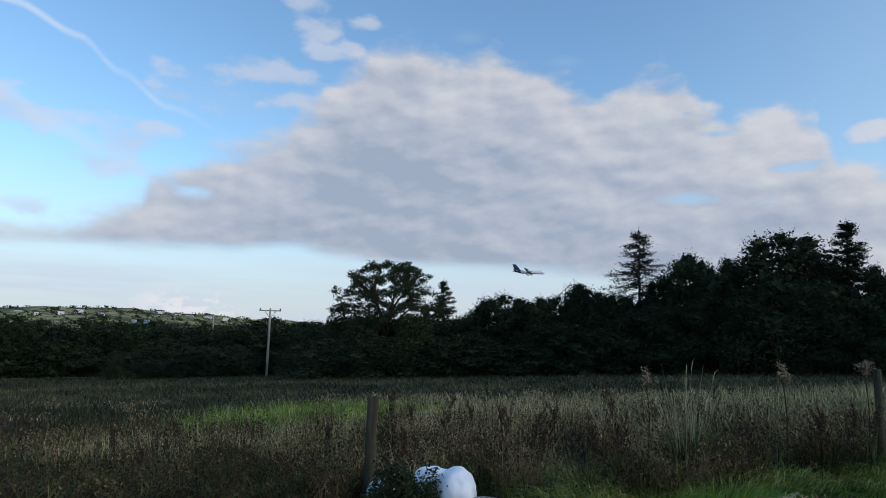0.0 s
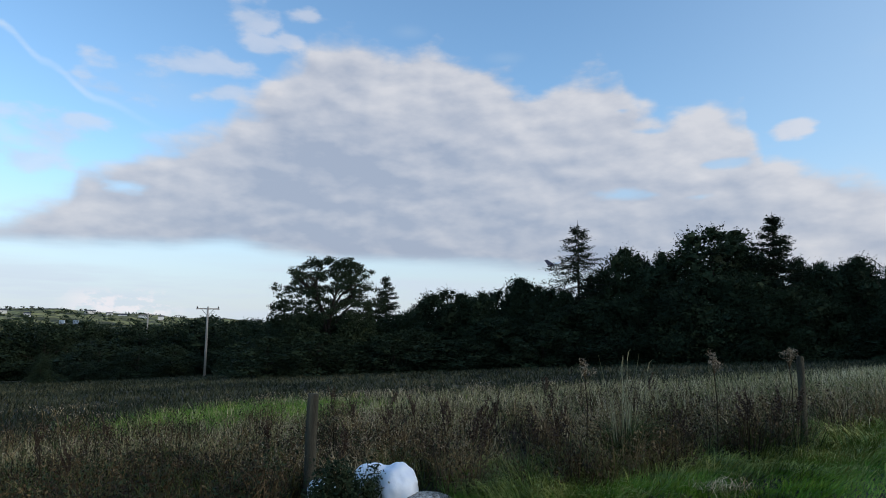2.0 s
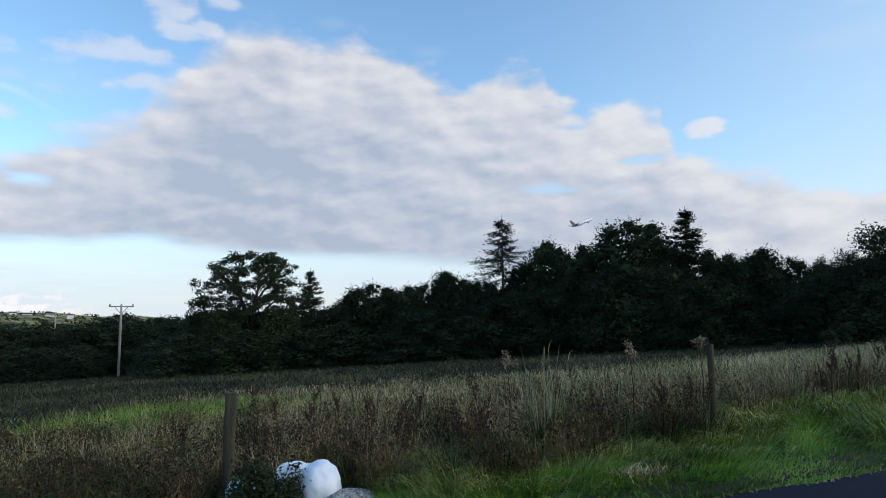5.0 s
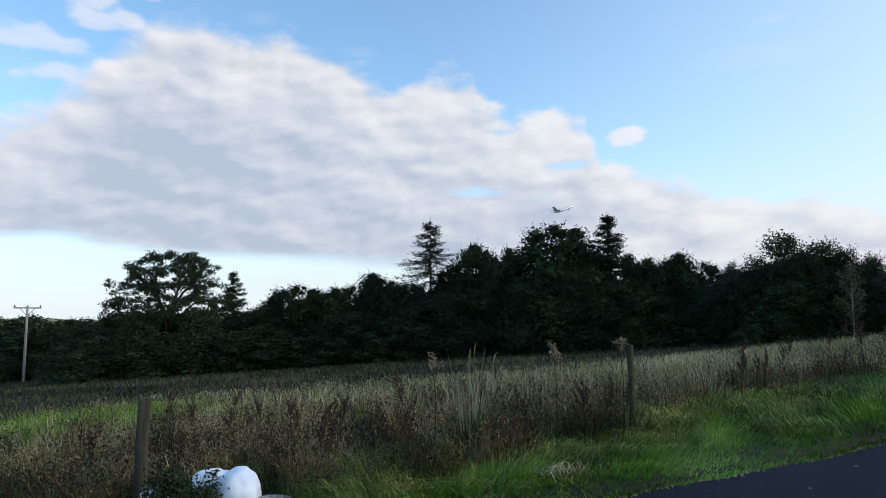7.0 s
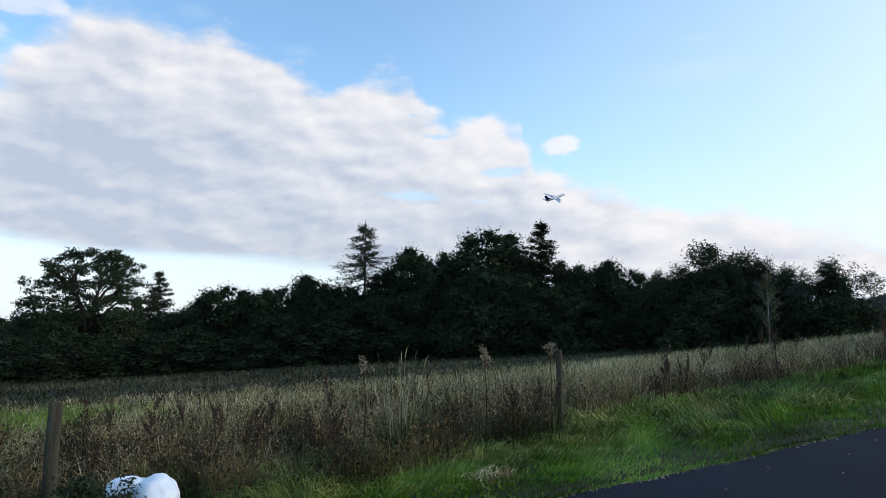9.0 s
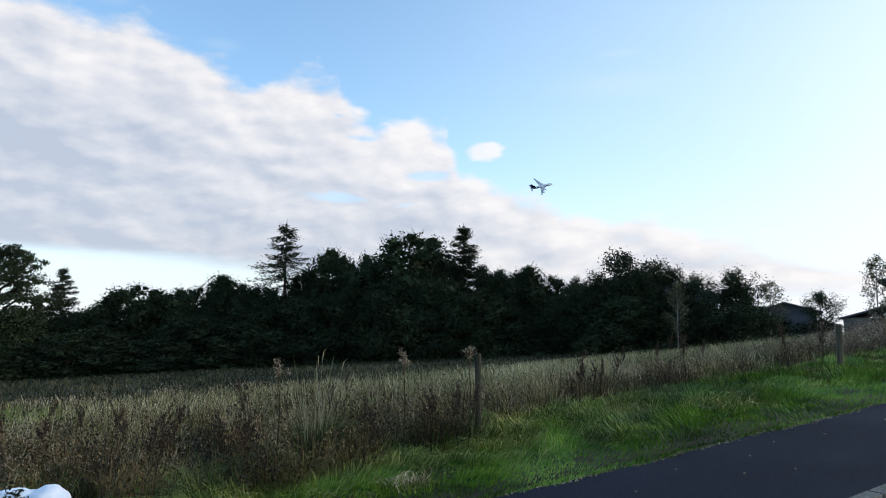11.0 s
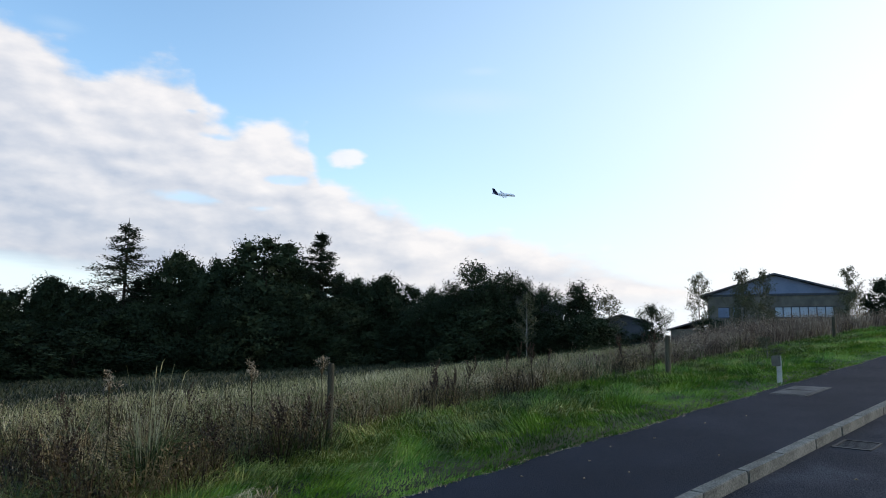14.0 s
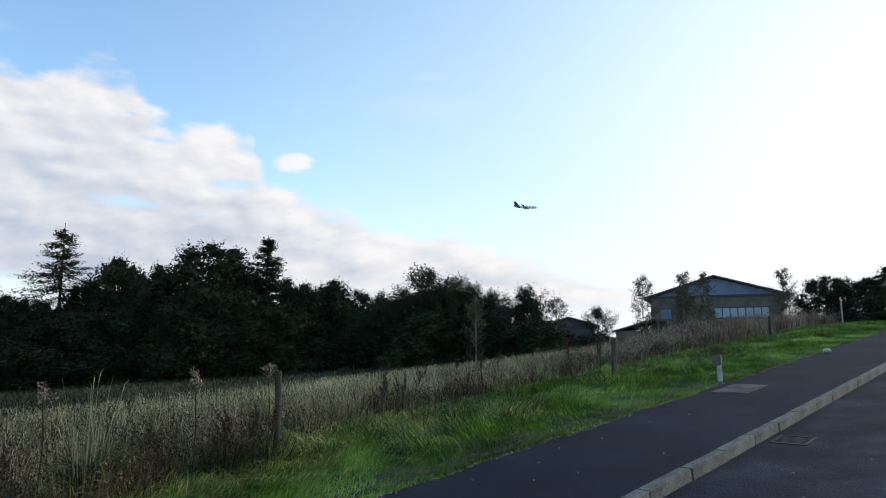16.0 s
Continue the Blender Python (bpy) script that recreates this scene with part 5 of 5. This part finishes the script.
def airliner():
    """A four-engined double-deck jet, nose along +x."""
    t = thing("airliner", pose(0, 0, 0), "white four-engined airliner with navy tail, flying", "aircraft")
    bm = bmesh.new()
    prof = [(36.3, 0.2, -1.6), (35.4, 1.5, -1.3), (33.5, 2.7, -0.8), (30, 3.6, -0.2), (25, 3.95, 0), (-8, 3.95, 0), (-18, 3.5, 0.4)]
    rear = [(-18, 3.5, 0.4), (-26, 2.5, 1.1), (-32, 1.4, 1.8), (-36.3, 0.4, 2.3)]

    def body(rows):
        b = bmesh.new()
        rings = [[b.verts.new((x, r * 0.9 * math.cos(a), z + r * 1.06 * math.sin(a))) for a in [2 * math.pi * k / 20 for k in range(20)]] for x, r, z in rows]
        for u, v in zip(rings, rings[1:]):
            for k in range(20):
                b.faces.new((u[k], u[(k + 1) % 20], v[(k + 1) % 20], v[k]))
        b.faces.new(rings[0]), b.faces.new(rings[-1][::-1])
        return b

    bm.free()
    part("fuselage", body(prof), PLANEWHITE, t, shade=True)
    part("tail_cone", body(rear), PLANEBLUE, t, "navy painted tail", shade=True)

    def panel(rows, mat, name, label=""):
        """A lofted wing: rows of leading x, trailing x, y, z, thickness."""
        b = bmesh.new()
        rings = []
        for le, te, y, z, th, up in rows:
            pts = [(le, 0), (le - 0.3 * (le - te), th), (te, 0), (le - 0.3 * (le - te), -th * 0.7)]
            rings.append([b.verts.new((px, y + (q if up else 0), z + (0 if up else q))) for px, q in pts])
        for u, v in zip(rings, rings[1:]):
            for k in range(4):
                b.faces.new((u[k], u[(k + 1) % 4], v[(k + 1) % 4], v[k]))
        b.faces.new(rings[0]), b.faces.new(rings[-1][::-1])
        return part(name, b, mat, t, label)

    for s in (-1, 1):
        panel([(13, -6, s * 2.5, -2.2, 1.1, 0), (5, -6.5, s * 13, -1.2, 0.8, 0), (-9.5, -13.5, s * 38, 2.6, 0.3, 0), (-11, -13.5, s * 39.9, 3.0, 0.2, 0)], PLANEGREY, "wing")
        panel([(-26, -33.5, s * 0.8, 2.2, 0.5, 0), (-34, -37, s * 15, 3.2, 0.2, 0)], PLANEGREY, "tailplane")
        for ex, ey, ez in ((7.0, 14.5, -3.4), (-0.5, 25.5, -1.8)):
            e = part("engine", tube(bmesh.new(), [(ex + 2.6, s * ey, ez), (ex + 2.2, s * ey, ez), (ex - 1.5, s * ey, ez), (ex - 3.6, s * ey, ez)], [1.45, 1.65, 1.5, 0.8], 14), PLANEWHITE, t, shade=True)
            part("pylon", slab((4.5, 0.4, 1.6), (ex - 2.2, s * ey, ez + 1.6)), PLANEGREY, e)
    panel([(-18.5, -33, 0, 4.0, 0.55, 1), (-30.5, -37.5, 0, 17.5, 0.25, 1)], PLANEBLUE, "tail_fin", "navy tail fin")
    return t


JET = airliner()

# seconds, bearing, elevation, distance, bank to the right
FLIGHT = [(0.0, 9.75, 5.49, 1560, -4), (0.5, 12.03, 5.34, 1565, -5), (1.5, 15.73, 5.46, 1590, -6), (2.0, 17.27, 5.80, 1605, -5), (2.5, 18.93, 6.20, 1628, -4), (3.0, 20.13, 6.76, 1655, -3), (4.2, 23.2, 7.75, 1720, -2), (5.5, 26.49, 8.82, 1800, 0),
          (6.0, 27.54, 9.18, 1840, 2), (7.0, 29.9, 9.67, 1915, 5), (7.5, 31.06, 10.02, 1950, 9), (9.0, 34.69, 11.04, 2040, 32), (10.2, 37.8, 11.9, 2090, 46), (11.5, 41.42, 12.57, 2125, 54),
          (12.5, 44.3, 12.75, 2135, 46), (13.5, 47.26, 12.69, 2140, 33), (14.5, 50.27, 12.33, 2142, 18), (15.0, 51.84, 12.06, 2140, 12), (16.0, 55.0, 11.79, 2135, 4)]


def motions():
    F = np.array(FLIGHT)
    a, e, r = np.radians(F[:, 1]), np.radians(F[:, 2]), F[:, 3]
    P = np.stack([r * np.cos(e) * np.sin(a), r * np.cos(e) * np.cos(a), EYE + r * np.sin(e)], -1)
    V = np.gradient(P, F[:, 0], axis=0)
    rows = []
    for t, p, v, b in zip(F[:, 0], P, V, F[:, 4]):
        yaw = math.degrees(math.atan2(v[1], v[0]))
        climb = math.degrees(math.atan2(v[2], math.hypot(v[0], v[1])))
        m = pose(*p) @ pose(0, 0, 0, 0, 0, yaw) @ pose(0, 0, 0, 0, -(climb + 3)) @ pose(0, 0, 0, b)
        rows.append((float(t), m))
    walk(JET, rows)


# ---- kerb stones, cover, drain, litter ----
kerb = thing("kerb", pose(0, 0, 0), "row of worn concrete kerb stones beside the road", "kerb", kind="structure")
KMESH = []
for v in range(3):
    bm = slab((0.907, KTOP, 0.26), (0, 0, -0.13), 0.009)
    rg = random.Random(v)
    for w in bm.verts:
        w.co += Vector((0, rg.gauss(0, 0.002), rg.gauss(0, 0.003)))
    me = bpy.data.meshes.new("kerb_stone")
    bmesh.ops.recalc_face_normals(bm, faces=bm.faces)
    bm.to_mesh(me)
    bm.free()
    me.materials.append(CONCRETE)
    KMESH.append(me)
for i in range(95):
    x = -22 + i * 0.912
    y = KERB - KTOP / 2
    z = float(pave_height(np.array(x), np.array(KERB)))
    s = math.degrees(math.atan(gz(x + 0.4, 3) - gz(x - 0.4, 3)) / 0.8)
    part("kerb_stone", KMESH[i % 3], None, kerb, at=pose(x, y + 0.004 * math.sin(i * 2.3), z + 0.006, 0, -s, 0.3 * math.sin(i * 1.7)))


def on_pavement(x, y, lift):
    s = math.degrees(math.atan((gz(x + 0.4, 3) - gz(x - 0.4, 3)) / 0.8))
    return pose(x, y, float(pave_height(np.array(x), np.array(y))) + lift, 0, -s, 0)


t = thing("access_cover", on_pavement(12.4, 4.36, -0.024), "pale concrete access cover set in the pavement", "access cover")
part("frame", slab((1.2, 0.6, 0.06), (0, 0, 0), 0.006), COVER, t)
for dx in (-0.29, 0.29):
    part("cover_plate", slab((0.54, 0.5, 0.02), (dx, 0, 0.026), 0.006), COVER, t)
dx_, dy_ = 9.0, 2.62
t = thing("drain_grating", pose(dx_, dy_, float(road_height(np.array(dx_), np.array(dy_))) - 0.012, 0, -4.4, 0), "iron gully grating in the road beside the kerb", "drain")
bm = bmesh.new()
for a, b, c, d in ((-0.23, 0, 0.03, 0.4), (0.23, 0, 0.03, 0.4), (0, -0.185, 0.49, 0.03), (0, 0.185, 0.49, 0.03)):
    box(bm, (c, d, 0.04), (a, b, 0))
part("frame", bm, DARKMETAL, t)
for i in range(7):
    part("bar", slab((0.025, 0.35, 0.03), (-0.18 + i * 0.06, 0, 0)), DARKMETAL, t)
t = thing("litter", pose(19.6, 4.62, gz(19.6, 4.62), 0, 0, 30), "crumpled pale paper bag lying at the pavement edge", "litter")
bm = bmesh.new()
sack(bm, (0, 0, 0.055), (0.11, 0.09, 0.075), 9.0)
part("bag", bm, RUBBLE, t, shade=True)
for i, (x, y) in enumerate([(5.6, 3.95), (6.05, 3.75), (4.5, 4.2), (7.6, 4.35), (6.9, 4.5), (5.0, 3.45), (8.8, 4.3), (6.2, 4.3), (9.6, 4.1), (5.3, 4.45), (4.2, 3.6), (7.2, 3.4)]):
    t = tagged(part("fallen_leaf", tube(bmesh.new(), [(-0.014, 0, 0.003), (0, 0.003, 0.006), (0.015, 0, 0.003)], [0.002, 0.008, 0.002], 5), SEED), "small pale dry leaf fallen on the tarmac", "leaf", "fallen leaves")
    t.matrix_basis = on_pavement(x, y, 0.002) @ pose(0, 0, 0, 0, 0, i * 50)
for i, (x, y) in enumerate([(5.4, 2.4), (6.6, 1.9), (7.4, 2.2), (5.9, 2.55), (8.3, 1.7), (6.1, 2.6)]):
    t = tagged(part("fallen_leaf", tube(bmesh.new(), [(-0.02, 0, 0.003), (0, 0.003, 0.007), (0.02, 0, 0.003)], [0.002, 0.009, 0.002], 5), SEED), "small pale dry leaf fallen on the tarmac", "leaf", "fallen leaves")
    t.matrix_basis = pose(x, y, float(road_height(np.array(x), np.array(y))) + 0.002, 0, -4.4, i * 70)
motions()
